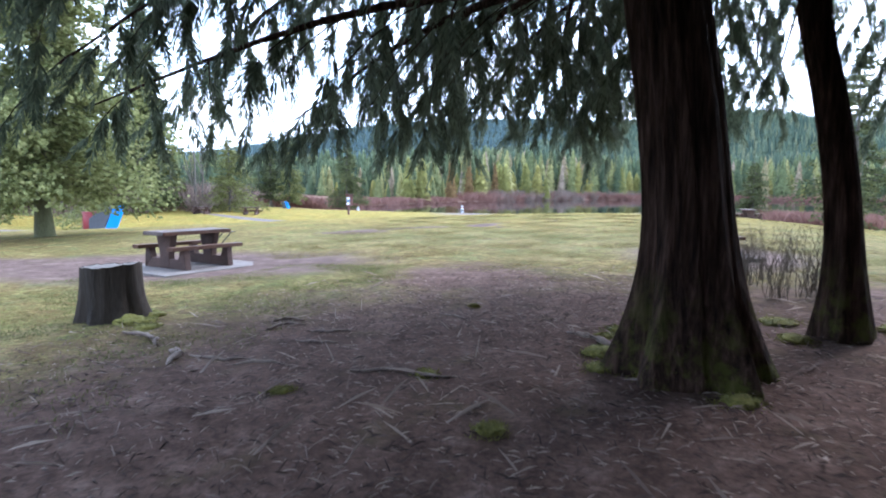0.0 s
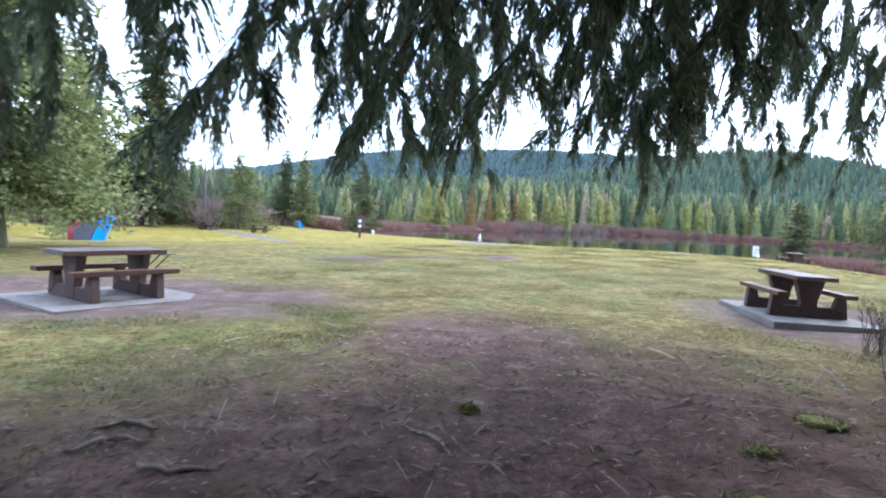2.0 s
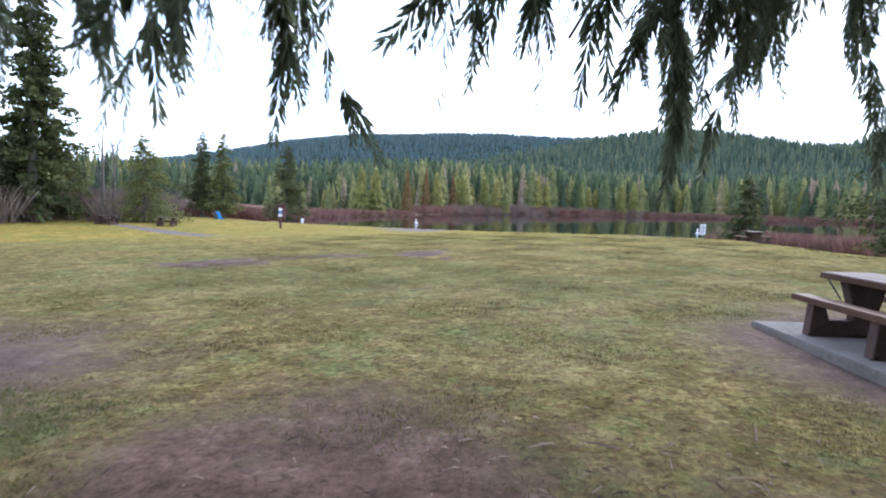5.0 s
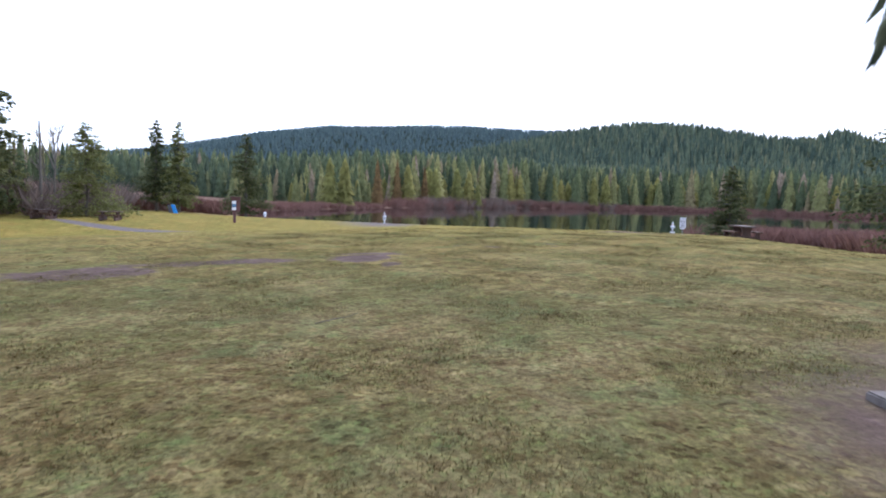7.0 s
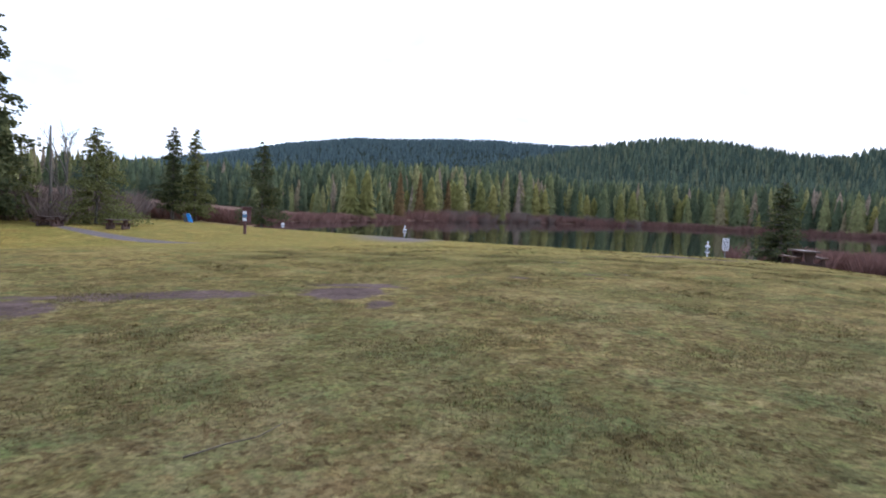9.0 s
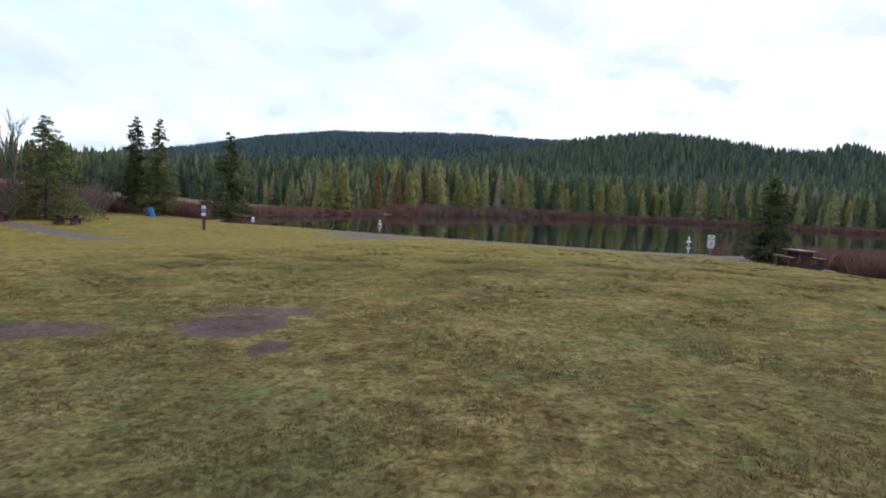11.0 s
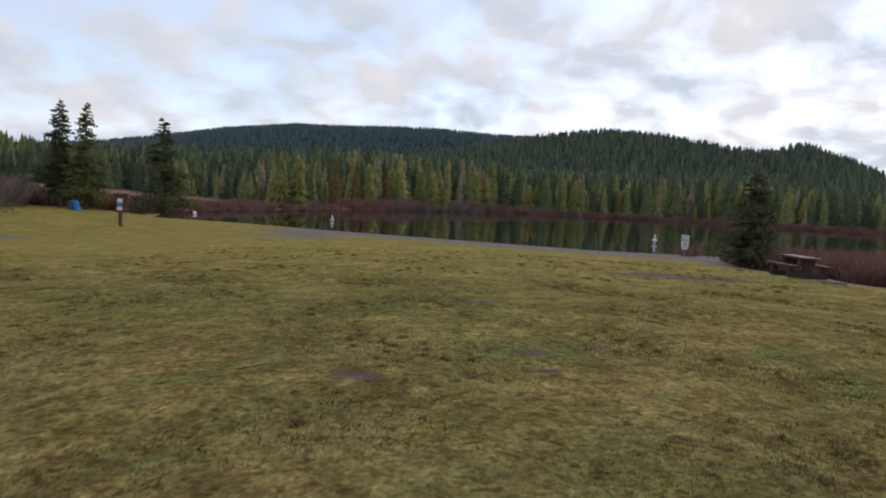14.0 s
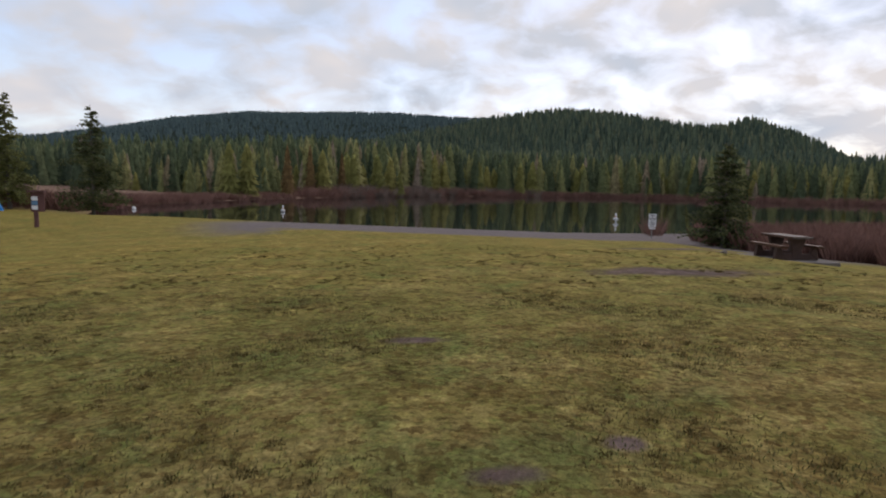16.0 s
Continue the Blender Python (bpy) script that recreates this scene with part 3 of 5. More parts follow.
    bare_mask = most([blot(-8.4, 11.6, 4.4, 2.5, 12, 0.3, 0.4), blot(3.2, 13.9, 1.75, 2.3, 0, 0.4, 0.5),
                      blot(-7.2, 20.3, 1.15, 0.6, 20, 0.22, 1.5), blot(-5.6, 21.9, 1.5, 0.4, 20, 0.22, 1.5),
                      blot(-3.2, 22.6, 0.62, 0.5, 10, 0.2, 1.3), blot(-2.4, 21.8, 0.2, 0.34, 10, 0.25, 1.3),
                      blot(-3.1, 23.4, 0.7, 0.24, 0, 0.25, 1.4), blot(8.4, 41.5, 2.6, 0.5, 25, 0.5, 0.7),
                      blot(-14, 11.2, 6.5, 1.0, 8, 0.4, 0.5), blot(4.6, 33.0, 1.3, 0.5, 10, 0.5, 1.0),
                      blot(0.77, 25.84, 0.17, 0.08, 5, 0.5, 1.0), blot(1.45, 26.2, 0.1, 0.08, 20, 0.5, 1.0), blot(-0.58, 25.0, 0.18, 0.08, -10, 0.5, 1.0),
                      blot(0.85, 25.3, 0.12, 0.08, 15, 0.5, 1.0), blot(0.3, 28.2, 0.22, 0.1, 0, 0.5, 1.0)])
    # beach: below a height near the water, on the near side only
    wob = math_node(n, l, "MULTIPLY", math_node(n, l, "SUBTRACT", edge, 0.5), 0.35)
    hz = math_node(n, l, "ADD", sep.outputs["Z"], wob)
    mr = n.new("ShaderNodeMapRange")
    mr.inputs["From Min"].default_value = 0.24
    mr.inputs["From Max"].default_value = 0.08
    l.new(hz, mr.inputs["Value"])
    near_y = n.new("ShaderNodeMapRange")
    near_y.inputs["From Min"].default_value = 41.0
    near_y.inputs["From Max"].default_value = 45.0
    l.new(sep.outputs["Y"], near_y.inputs["Value"])
    in_x = blot(5.5, 66, 19.0, 27.0, 10, 0.12, 0.06)
    beach_mask = math_node(n, l, "MULTIPLY", math_node(n, l, "MULTIPLY", mr.outputs[0], near_y.outputs[0]), in_x)
    road_mask = most([blot(-31, 26, 15, 3.0, 60, 0.15, 0.08), blot(-29.5, 54, 11, 0.75, 150, 0.3, 0.2)])
    # forest floor and marsh beyond
    far = n.new("ShaderNodeMapRange")
    far.inputs["From Min"].default_value = 82.0
    far.inputs["From Max"].default_value = 92.0
    l.new(sep.outputs["Y"], far.inputs["Value"])
    marsh = ramp(n, l, d_mid, [(0.3, (0.14, 0.085, 0.065)), (0.7, (0.3, 0.2, 0.145))])
    dist = n.new("ShaderNodeVectorMath")
    dist.operation = "LENGTH"
    l.new(v, dist.inputs[0])
    wood = n.new("ShaderNodeMapRange")
    wood.inputs["From Min"].default_value = 300
    wood.inputs["From Max"].default_value = 420
    l.new(dist.outputs["Value"], wood.inputs["Value"])
    w_col = ramp(n, l, noise_node(n, l, 0.02, 6, 0.7, v), [(0.35, (0.026, 0.04, 0.032)), (0.7, (0.036, 0.052, 0.04))])
    col = mix(n, l, dirt_mask, lawn, dirt)
    col = mix(n, l, bare_mask, col, mix(n, l, 0.2, dirt, gravel))
    col = mix(n, l, beach_mask, col, gravel)
    col = mix(n, l, road_mask, col, gravel)
    col = mix(n, l, far.outputs[0], col, marsh)
    col = mix(n, l, wood.outputs[0], col, w_col)
    l.new(col, b.inputs["Base Color"])
    b.inputs["Roughness"].default_value = 0.95
    b.inputs["Specular IOR Level"].default_value = 0.03
    h = math_node(n, l, "ADD", math_node(n, l, "MULTIPLY", g_fine, 0.5), math_node(n, l, "MULTIPLY", d_mid, 0.9))
    bump(n, l, b, h, 0.5, 0.03)
    return m


MAT["ground"] = ground_material()

# ground: one polar sheet round the lawn, out to the horizon
radii = np.concatenate([np.linspace(0.0, 40, 161)[1:], np.linspace(41, 120, 60), np.geomspace(124, 4200, 70)])
angles = np.concatenate([np.linspace(-75, 75, 361), np.linspace(76, 284, 105)])
rr, aa = np.meshgrid(radii, np.radians(angles), indexing="ij")
gx, gy = rr * np.sin(aa), 12.0 + rr * np.cos(aa)
gz = land(gx, gy)
near_w = np.clip(1 - (rr - 25) / 20, 0, 1)
gz = gz + near_w * (0.008 * np.sin(gx * 2.1 + 1.3 * np.sin(gy * 1.7)) + 0.007 * np.sin(gy * 3.1 + np.sin(gx * 2.7)))
gv = np.concatenate([np.stack([gx, gy, gz], -1).reshape(-1, 3), [[0, 12.0, land_at(0, 12)]]])
na = len(angles)
gi = (np.arange(len(radii) - 1)[:, None] * na + np.arange(na)[None, :])
gj = np.roll(gi, -1, axis=1)
gq = np.stack([gi, gi + na, gj + na, gj], -1).reshape(-1, 4)
ground_me = mesh_from("ground", gv, gq[:, ::-1], MAT["ground"], True)
ground = tagged(new("ground", ground_me), "mossy winter lawn, bare dirt, gravel beach and wooded slopes", "ground", kind="structure")
hub_bm = bmesh.new()
hub_bm.from_mesh(ground_me)
hub_bm.verts.ensure_lookup_table()
centre = hub_bm.verts[len(gv) - 1]
for k in range(na):
    hub_bm.faces.new((centre, hub_bm.verts[(k + 1) % na], hub_bm.verts[k]))
bmesh.ops.recalc_face_normals(hub_bm, faces=hub_bm.faces[:])
if hub_bm.faces[0].normal.z < 0:
    bmesh.ops.reverse_faces(hub_bm, faces=hub_bm.faces[:])
hub_bm.to_mesh(ground_me)
hub_bm.free()
ground_me.polygons.foreach_set("use_smooth", np.ones(len(ground_me.polygons), bool))


# lake
def water_material():
    m, n, l, b = material("lake_water")
    v = coords(n)
    b.inputs["Base Color"].default_value = (0.012, 0.014, 0.014, 1)
    b.inputs["Roughness"].default_value = 0.035
    b.inputs["IOR"].default_value = 1.33
    mp = n.new("ShaderNodeMapping")
    mp.inputs["Scale"].default_value = (1, 0.45, 1)
    l.new(v, mp.inputs["Vector"])
    bump(n, l, b, noise_node(n, l, 0.9, 3, 0.5, mp.outputs[0]), 0.06, 0.05)
    return m


MAT["water"] = water_material()
lake_bm = bmesh.new()
mid = SHORE.mean(0)
lake_vs = [lake_bm.verts.new((*(p + (p - mid) / np.linalg.norm(p - mid) * 6), LAKE_Z)) for p in SHORE]
lake_face = lake_bm.faces.new(lake_vs)
bmesh.ops.triangulate(lake_bm, faces=[lake_face])
bmesh.ops.recalc_face_normals(lake_bm, faces=lake_bm.faces[:])
if lake_bm.faces[:][0].normal.z < 0:
    bmesh.ops.reverse_faces(lake_bm, faces=lake_bm.faces[:])
lake = tagged(link_bm("water", lake_bm, MAT["water"]), "still dark lake water mirroring the forest", "lake", kind="structure")


# ---- far woods ----
def cone_tree(levels, points, rng, slim=0.2, shag=0.35, power=0.8):
    """A unit-high conifer of stacked ragged skirts."""
    vs, fs = [], []
    for i in range(levels):
        low = 0.06 + 0.86 * i / levels
        top = min(1.0, low + 1.55 / levels + 0.06)
        rad = slim * (1 - low) ** power * (0.85 + 0.3 * rng.random())
        n0 = len(vs)
        vs.append((0, 0, top))
        off = rng.random() * 6.28
        for k in range(points * 2):
            a = off + math.pi * k / points
            r = rad * (1.0 if k % 2 == 0 else 1 - shag) * (0.8 + 0.4 * rng.random())
            z = low - (0.03 if k % 2 == 0 else -0.02) + 0.03 * (rng.random() - 0.5)
            vs.append((r * math.cos(a), r * math.sin(a), z))
        for k in range(points * 2):
            fs.append((n0, n0 + 1 + k, n0 + 1 + (k + 1) % (points * 2)))
        if i:
            # a sliver along the stem ties each skirt to the one below, so that a tree is one piece
            fs.append((n0, below, n0 + 1))
        below = n0
    return np.array(vs), np.array(fs)


def woods(name, places, heights, templates, mat, rng, label, widths=(0.8, 1.25)):
    heap = Heap()
    for (x, y), h, z in zip(places, heights, land(places[:, 0], places[:, 1])):
        v, f = templates[rng.integers(len(templates))]
        w = h * rng.uniform(*widths)
        a = rng.uniform(0, 6.28)
        c, s = math.cos(a) * w, math.sin(a) * w
        heap.add(np.c_[v[:, 0] * c - v[:, 1] * s + x, v[:, 0] * s + v[:, 1] * c + y, v[:, 2] * h + z - 0.3], f)
    return tagged(new(name, heap.mesh(name, mat)), label, "forest", kind="stuff")


rng = np.random.default_rng(5)
fine_t = [cone_tree(24, 9, rng, 0.145, 0.5) for _ in range(8)]
broad_t = [cone_tree(26, 11, rng, 0.2, 0.42, 0.6) for _ in range(5)]
mid_t = [cone_tree(7, 5, rng, 0.15, 0.5) for _ in range(7)]
low_t = [cone_tree(4, 4, rng, 0.17, 0.4) for _ in range(5)]


def scatter(count, az0, az1, r0, r1, power=1.0):
    az = np.radians(rng.uniform(az0, az1, count))
    r = r0 + (r1 - r0) * rng.random(count) ** power
    return np.c_[EYE_X + r * np.sin(az), EYE_Y + r * np.cos(az)]


def keep_land(p, margin):
    return p[shore_distance(p[:, 0], p[:, 1]) > margin]


# belt along the far shore
belt = scatter(12000, -44, 48, 90, 330)
d_belt = shore_distance(belt[:, 0], belt[:, 1])
belt = belt[(d_belt > 9) & (d_belt < 75) & (belt[:, 1] > 150)]
front = belt[shore_distance(belt[:, 0], belt[:, 1]) < 32]
rear = belt[shore_distance(belt[:, 0], belt[:, 1]) >= 32]
def side_share(p):
    """Lower trees towards the marsh."""
    return np.interp(np.degrees(np.arctan2(p[:, 0], p[:, 1] - EYE_Y)), [-40, -16, -8, 24, 32], [0.6, 0.85, 1.0, 1.0, 0.75])


tall = np.clip((np.hypot(front[:, 0], front[:, 1] - 22) - 60) / 150, 0.55, 1.0) * side_share(front)
woods("shore_woods", front[:620], rng.uniform(9, 20, len(front[:620])) * tall[:620], fine_t, MAT["forest"], rng, "mixed dark and olive conifers along the far shore", (1.1, 1.6))
pale_p = front[620:700]
woods("pale_shore_woods", pale_p, rng.uniform(8, 14, len(pale_p)) * tall[620:700], broad_t, MAT["forest_pale"], rng, "yellow-green conifers along the far shore", (1.05, 1.35))
# the broad cedars at the water's edge: azimuth, distance, height
EDGE_CEDARS = ((-17.3, 131, 11.6), (-15.8, 133, 11.8), (-9.3, 168, 12.6), (-6.5, 182, 12.4), (-4.4, 192, 13.2), (-3.2, 196, 12.6), (-2.3, 196, 8.5),
               (0.9, 230, 15.0), (1.8, 232, 13.0), (5.0, 246, 13.6), (8.8, 262, 14.6), (9.9, 270, 16.0), (14.4, 292, 15.0))
edge_p = np.array([(EYE_X + r * math.sin(radians(a)), EYE_Y + r * math.cos(radians(a))) for a, r, h in EDGE_CEDARS])
woods("edge_cedars", edge_p, [h for a, r, h in EDGE_CEDARS], broad_t, MAT["forest_pale"], rng, "broad yellow-green cedars at the water's edge", (1.1, 1.3))
rust_p = np.array([(EYE_X + r * math.sin(radians(a)), EYE_Y + r * math.cos(radians(a))) for a, r in ((-10.4, 166), (-12.4, 156), (-7.6, 180))])
woods("rusty_conifers", rust_p, [13.5, 13.0, 12.5], fine_t, MAT["forest_rust"], rng, "rust-brown conifers among the green ones", (1.0, 1.2))
woods("rear_woods", rear[:1500], rng.uniform(14, 21, len(rear[:1500])) * np.clip((np.hypot(rear[:1500, 0], rear[:1500, 1]) - 60) / 170, 0.5, 1.0) * side_share(rear[:1500]), fine_t[:4], MAT["hazed_rear_forest"], rng, "dense dark conifers behind the far shore, faint haze in their colour", (1.2, 1.6))
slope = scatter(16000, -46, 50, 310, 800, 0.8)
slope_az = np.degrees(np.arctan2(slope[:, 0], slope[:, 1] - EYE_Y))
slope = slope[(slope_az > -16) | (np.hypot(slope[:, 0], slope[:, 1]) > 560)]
woods("hillside_woods", slope, rng.uniform(11, 19, len(slope)), mid_t, MAT["hazed_hill_forest"], rng, "dark conifer forest covering the hillside, haze tinted into its colour", (0.9, 1.4))
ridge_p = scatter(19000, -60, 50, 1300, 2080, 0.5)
woods("ridge_woods", ridge_p, rng.uniform(11, 18, len(ridge_p)), low_t, MAT["hazed_ridge_forest"], rng, "conifers on the distant ridge, blue-green from painted haze", (1.2, 2.0))


# ---- picnic tables on concrete pads ----
def picnic_table(at, rz, label, shelf=0, group="picnic tables"):
    """Heavy timber table: x runs along the planks. shelf: the end (+1, -1) with a folding steel shelf, or 0."""
    t = empty("picnic_table", at, rz, label, "picnic table", group)
    length = 1.85
    for k, y in enumerate((-0.25, 0.0, 0.25)):
        part("tabletop_plank", box_bm(length, 0.243, 0.075, (0, y, 0.72), 0.008), MAT["wood_top"], t, "grey worn tabletop plank" if k == 0 else "")
    for sy in (-1, 1):
        part("apron", box_bm(length - 0.02, 0.03, 0.07, (0, sy * 0.388, 0.715), 0.005), MAT["wood"], t)
        part("bench_plank", box_bm(length + 0.05, 0.26, 0.075, (0, sy * 0.66, 0.43), 0.01), MAT["wood"], t, "brown bench plank")
    for sx in (-1, 1):
        x = sx * 0.58
        ped = prism_bm([(-0.17, 0.02), (0.17, 0.02), (0.17, 0.3), (0.3, 0.68), (-0.3, 0.68), (-0.17, 0.3)], 0.16, 0.012)
        ped.transform(pose(x, 0, 0, 0, 0, 90))
        part("pedestal", ped, MAT["wood_leg"], t)
        foot = prism_bm([(-0.74, 0.0), (0.74, 0.0), (0.66, 0.2), (-0.66, 0.2)], 0.13, 0.012)
        foot.transform(pose(x, 0, 0, 0, 0, 90))
        part("foot_beam", foot, MAT["wood_leg"], t)
        for sy in (-1, 1):
            leg = prism_bm([(0.5, 0.19), (0.79, 0.0), (0.74, 0.392), (0.58, 0.392)] if sy > 0 else
                           [(-0.79, 0.0), (-0.5, 0.19), (-0.58, 0.392), (-0.74, 0.392)], 0.15, 0.01)
            leg.transform(pose(x, 0, 0, 0, 0, 90))
            part("bench_leg", leg, MAT["wood_leg"], t)
    if shelf:
        s = part("side_shelf", box_bm(0.3, 0.4, 0.015, (shelf * (length / 2 + 0.15), 0, 0.665), 0.004), MAT["steel"], t, "black steel side shelf")
        for y in (-0.14, 0.14):
            v, f = tube_arrays([(shelf * (length / 2 - 0.1), y, 0.42), (shelf * (length / 2 + 0.2), y, 0.655)], [0.012, 0.012], 5)
            attach("stay", mesh_from("stay", v, f, MAT["steel"]), s)
    return t


def pad(name_label, at, rz, sx, sy, h=0.1):
    bm = box_bm(sx, sy, h + 0.25, (0, 0, (h - 0.25) / 2), 0.012)
    ob = link_bm("concrete_pad", bm, MAT["concrete"])
    ob.matrix_world = pose(*at, 0, 0, rz)
    return tagged(ob, name_label, "pad", "picnic pads")


T1 = (-7.8, 11.45)
z1 = land_at(*T1) - 0.05
pad("pale concrete pad set in bare gravelly ground", (*T1, z1 + 0.02), 70, 2.5, 2.1, 0.07)
picnic_table((*T1, z1 + 0.09), 70, "brown timber picnic table with black side shelf on concrete", shelf=1).scale = (0.88, 0.86, 1.0)
T2 = (2.9, 14.0)
z2 = land_at(*T2)
pad("pale concrete pad at the edge of the dirt", (*T2, z2), 96, 2.5, 1.5, 0.07)
picnic_table((*T2, z2 + 0.07), 96, "dark timber picnic table with worn grey top beside the cedars", shelf=1).scale = (0.84, 0.71, 0.84)
T3 = (10.8, 40.4)
z3 = land_at(*T3)
pad("grey concrete pad beside the red brush", (*T3, z3), 92, 2.3, 1.7, 0.06)
picnic_table((*T3, z3 + 0.06), 92, "dark brown timber picnic table near the lake shore").scale = (0.82, 0.8, 0.88)
for (x, y, rz) in ((-38.1, 58.3, 10), (-32.9, 59.3, 15)):
    picnic_table((x, y, land_at(x, y)), rz, "small distant brown picnic table before red brush")


# ---- stump ----
def stump(at):
    t = empty("tree_stump", at, 0, "weathered dark tree stump with mossy foot", "stump")
    bm = bmesh.new()
    rings, seg = 9, 40
    vs = []
    for i in range(rings):
        h = i / (rings - 1)
        row = []
        for k in range(seg):
            a = 2 * math.pi * k / seg
            flute = 0.022 * math.sin(a * 5 + 0.7) + 0.02 * math.sin(a * 11 + 2.0) + 0.035 * math.sin(a * 2 + 0.4)
            r = 0.36 + 0.13 * (1 - h) ** 2.6 * (1 + 0.7 * math.cos(a) + 0.5 * math.sin(a * 7)) + flute * (1.1 - 0.5 * h) + 0.02 * math.sin(a * 23)
            top = 0.7 + 0.04 * max(0.0, math.cos(a - 0.2)) + 0.006 * math.sin(a * 9) + 0.005 * math.sin(a * 23)
            row.append(bm.verts.new((r * math.cos(a), r * math.sin(a), -0.08 + h * (top + 0.08))))
        vs.append(row)
    for i in range(rings - 1):
        for k in range(seg):
            bm.faces.new((vs[i][k], vs[i][(k + 1) % seg], vs[i + 1][(k + 1) % seg], vs[i + 1][k]))
    part("trunk_wood", bm, MAT["stump_wood"], t, "", True)
    cap = bmesh.new()
    ring = []
    for k in range(seg):
        a = 2 * math.pi * k / seg
        flute = 0.022 * math.sin(a * 5 + 0.7) + 0.02 * math.sin(a * 11 + 2.0) + 0.035 * math.sin(a * 2 + 0.4)
        r = 0.985 * (0.36 + flute * 0.6 + 0.02 * math.sin(a * 23))
        ring.append(cap.verts.new((r * math.cos(a), r * math.sin(a), 0.695 + 0.04 * max(0.0, math.cos(a - 0.2)) + 0.006 * math.sin(a * 9) + 0.005 * math.sin(a * 23))))
    c = cap.verts.new((0, 0, 0.66))
    for k in range(seg):
        cap.faces.new((c, ring[k], ring[(k + 1) % seg]))
    part("cut_face", cap, MAT["stump_top"], t, "pale grey sawn face")
    for k, (a, s) in enumerate(((-0.5, 1.0), (0.3, 0.8), (2.9, 0.7))):
        part("moss_patch", clump_bm(0.22 * s, 0.1 * s, 77 + k, (0.58 * math.cos(a), 0.58 * math.sin(a), 0.03)), MAT["moss"], t, "yellow-green moss")
    return t


def clump_bm(r, h, seed, at=(0, 0, 0)):
    """A low uneven cushion."""
    bm = bmesh.new()
    bmesh.ops.create_icosphere(bm, subdivisions=3, radius=1.0)
    for v in bm.verts:
        k = 1 + 0.45 * noise.noise(v.co * 2.3 + Vector((seed * 3.1, 0, 0)))
        v.co = Vector((v.co.x * r * k + at[0], v.co.y * r * k + at[1], v.co.z * h * k + at[2]))
    return bm


ST = (-5.5, 6.5)
stump((*ST, land_at(*ST) - 0.02)).scale = (0.84, 0.84, 0.97)


# ---- the two old cedars ----
def sway(lean, z):
    """How far a leaning stem stands out at a height: upright at the foot, then leaning."""
    z = max(z, 0.0)
    return lean * (z * z / 3 if z < 3 else 3 + (z - 3) * 0.8)


def trunk_mesh(name, height, radius, flare, lobes, seed, mat, lean=(0, 0)):
    """A fluted, buttressed trunk."""
    r0 = random.Random(seed)
    seg, rows = 72, 46
    ph = [r0.random() * 6.28 for _ in range(6)]
    vs, fs = [], []
    for i in range(rows):
        h = (i / (rows - 1)) ** 1.7
        z = -0.25 + h * (height + 0.25)
        g = max(0.0, 1 - max(z, 0) / 1.5)
        for k in range(seg):
            a = 2 * math.pi * k / seg + 0.05 * math.sin(z * 0.7)
            lob = math.sin(a * lobes + ph[0]) * 0.6 + math.sin(a * (lobes + 3) + ph[1]) * 0.4
            r = radius * (1 - 0.6 * z / height) + flare * g ** 2.4 * (1 + 0.45 * lob) + radius * 0.07 * lob
            r += radius * 0.04 * math.sin(a * 21 + ph[2] + 0.6 * z) + radius * 0.025 * math.sin(a * 34 + ph[3])
            vs.append((r * math.cos(a) + sway(lean[0], z), r * math.sin(a) + sway(lean[1], z), z))
    for i in range(rows - 1):
        for k in range(seg):
            q = i * seg
            fs.append((q + k, q + (k + 1) % seg, q + seg + (k + 1) % seg, q + seg + k))
    return mesh_from(name, vs, fs, mat, True)


def spray(heap, p, way, size, r0, blades=15, broad=0.11):
    """A flat drooping cedar spray: blades along a stem from p."""
    way = Vector(way).normalized()
    side = way.orthogonal().normalized()
    side = Matrix.Rotation(r0.random() * 6.28, 3, way) @ side
    flat = way.cross(side)
    vs, fs = [], []
    for i in range(blades):
        s = (i + 0.5) / blades
        base = Vector(p) + way * (size * s) + Vector((0, 0, -0.25 * size * s * s))
        sgn = 1 if i % 2 else -1
        ln = size * (0.27 * (1 - 0.6 * s) + 0.09) * r0.uniform(0.6, 1.25) * (1.35 if blades < 20 else 1.0)
        d = (side * sgn * r0.uniform(0.3, 0.9) + way * 0.8 + flat * r0.uniform(-0.6, 0.6) + Vector((0, 0, -0.6))).normalized()
        w = flat.cross(d).normalized() * (ln * broad)
        tip = base + d * ln
        m1 = base + d * (ln * 0.5)
        n0 = len(vs)
        vs += [tuple(base), tuple(m1 + w), tuple(tip), tuple(m1 - w)]
        fs.append((n0, n0 + 1, n0 + 2, n0 + 3))
    heap.add(vs, fs)


def limb_path(start, az, length, rise, droop, r0, n=9):
    pts = []
    a = az
    x, y, z = start
    for i in range(n):
        s = i / (n - 1)
        pts.append((x, y, start[2] + rise * math.sin(min(1, s * 1.6) * math.pi / 2) - droop * s * s))
        a += r0.uniform(-0.12, 0.12)
        x += math.sin(a) * length / (n - 1)
        y += math.cos(a) * length / (n - 1)
    return pts


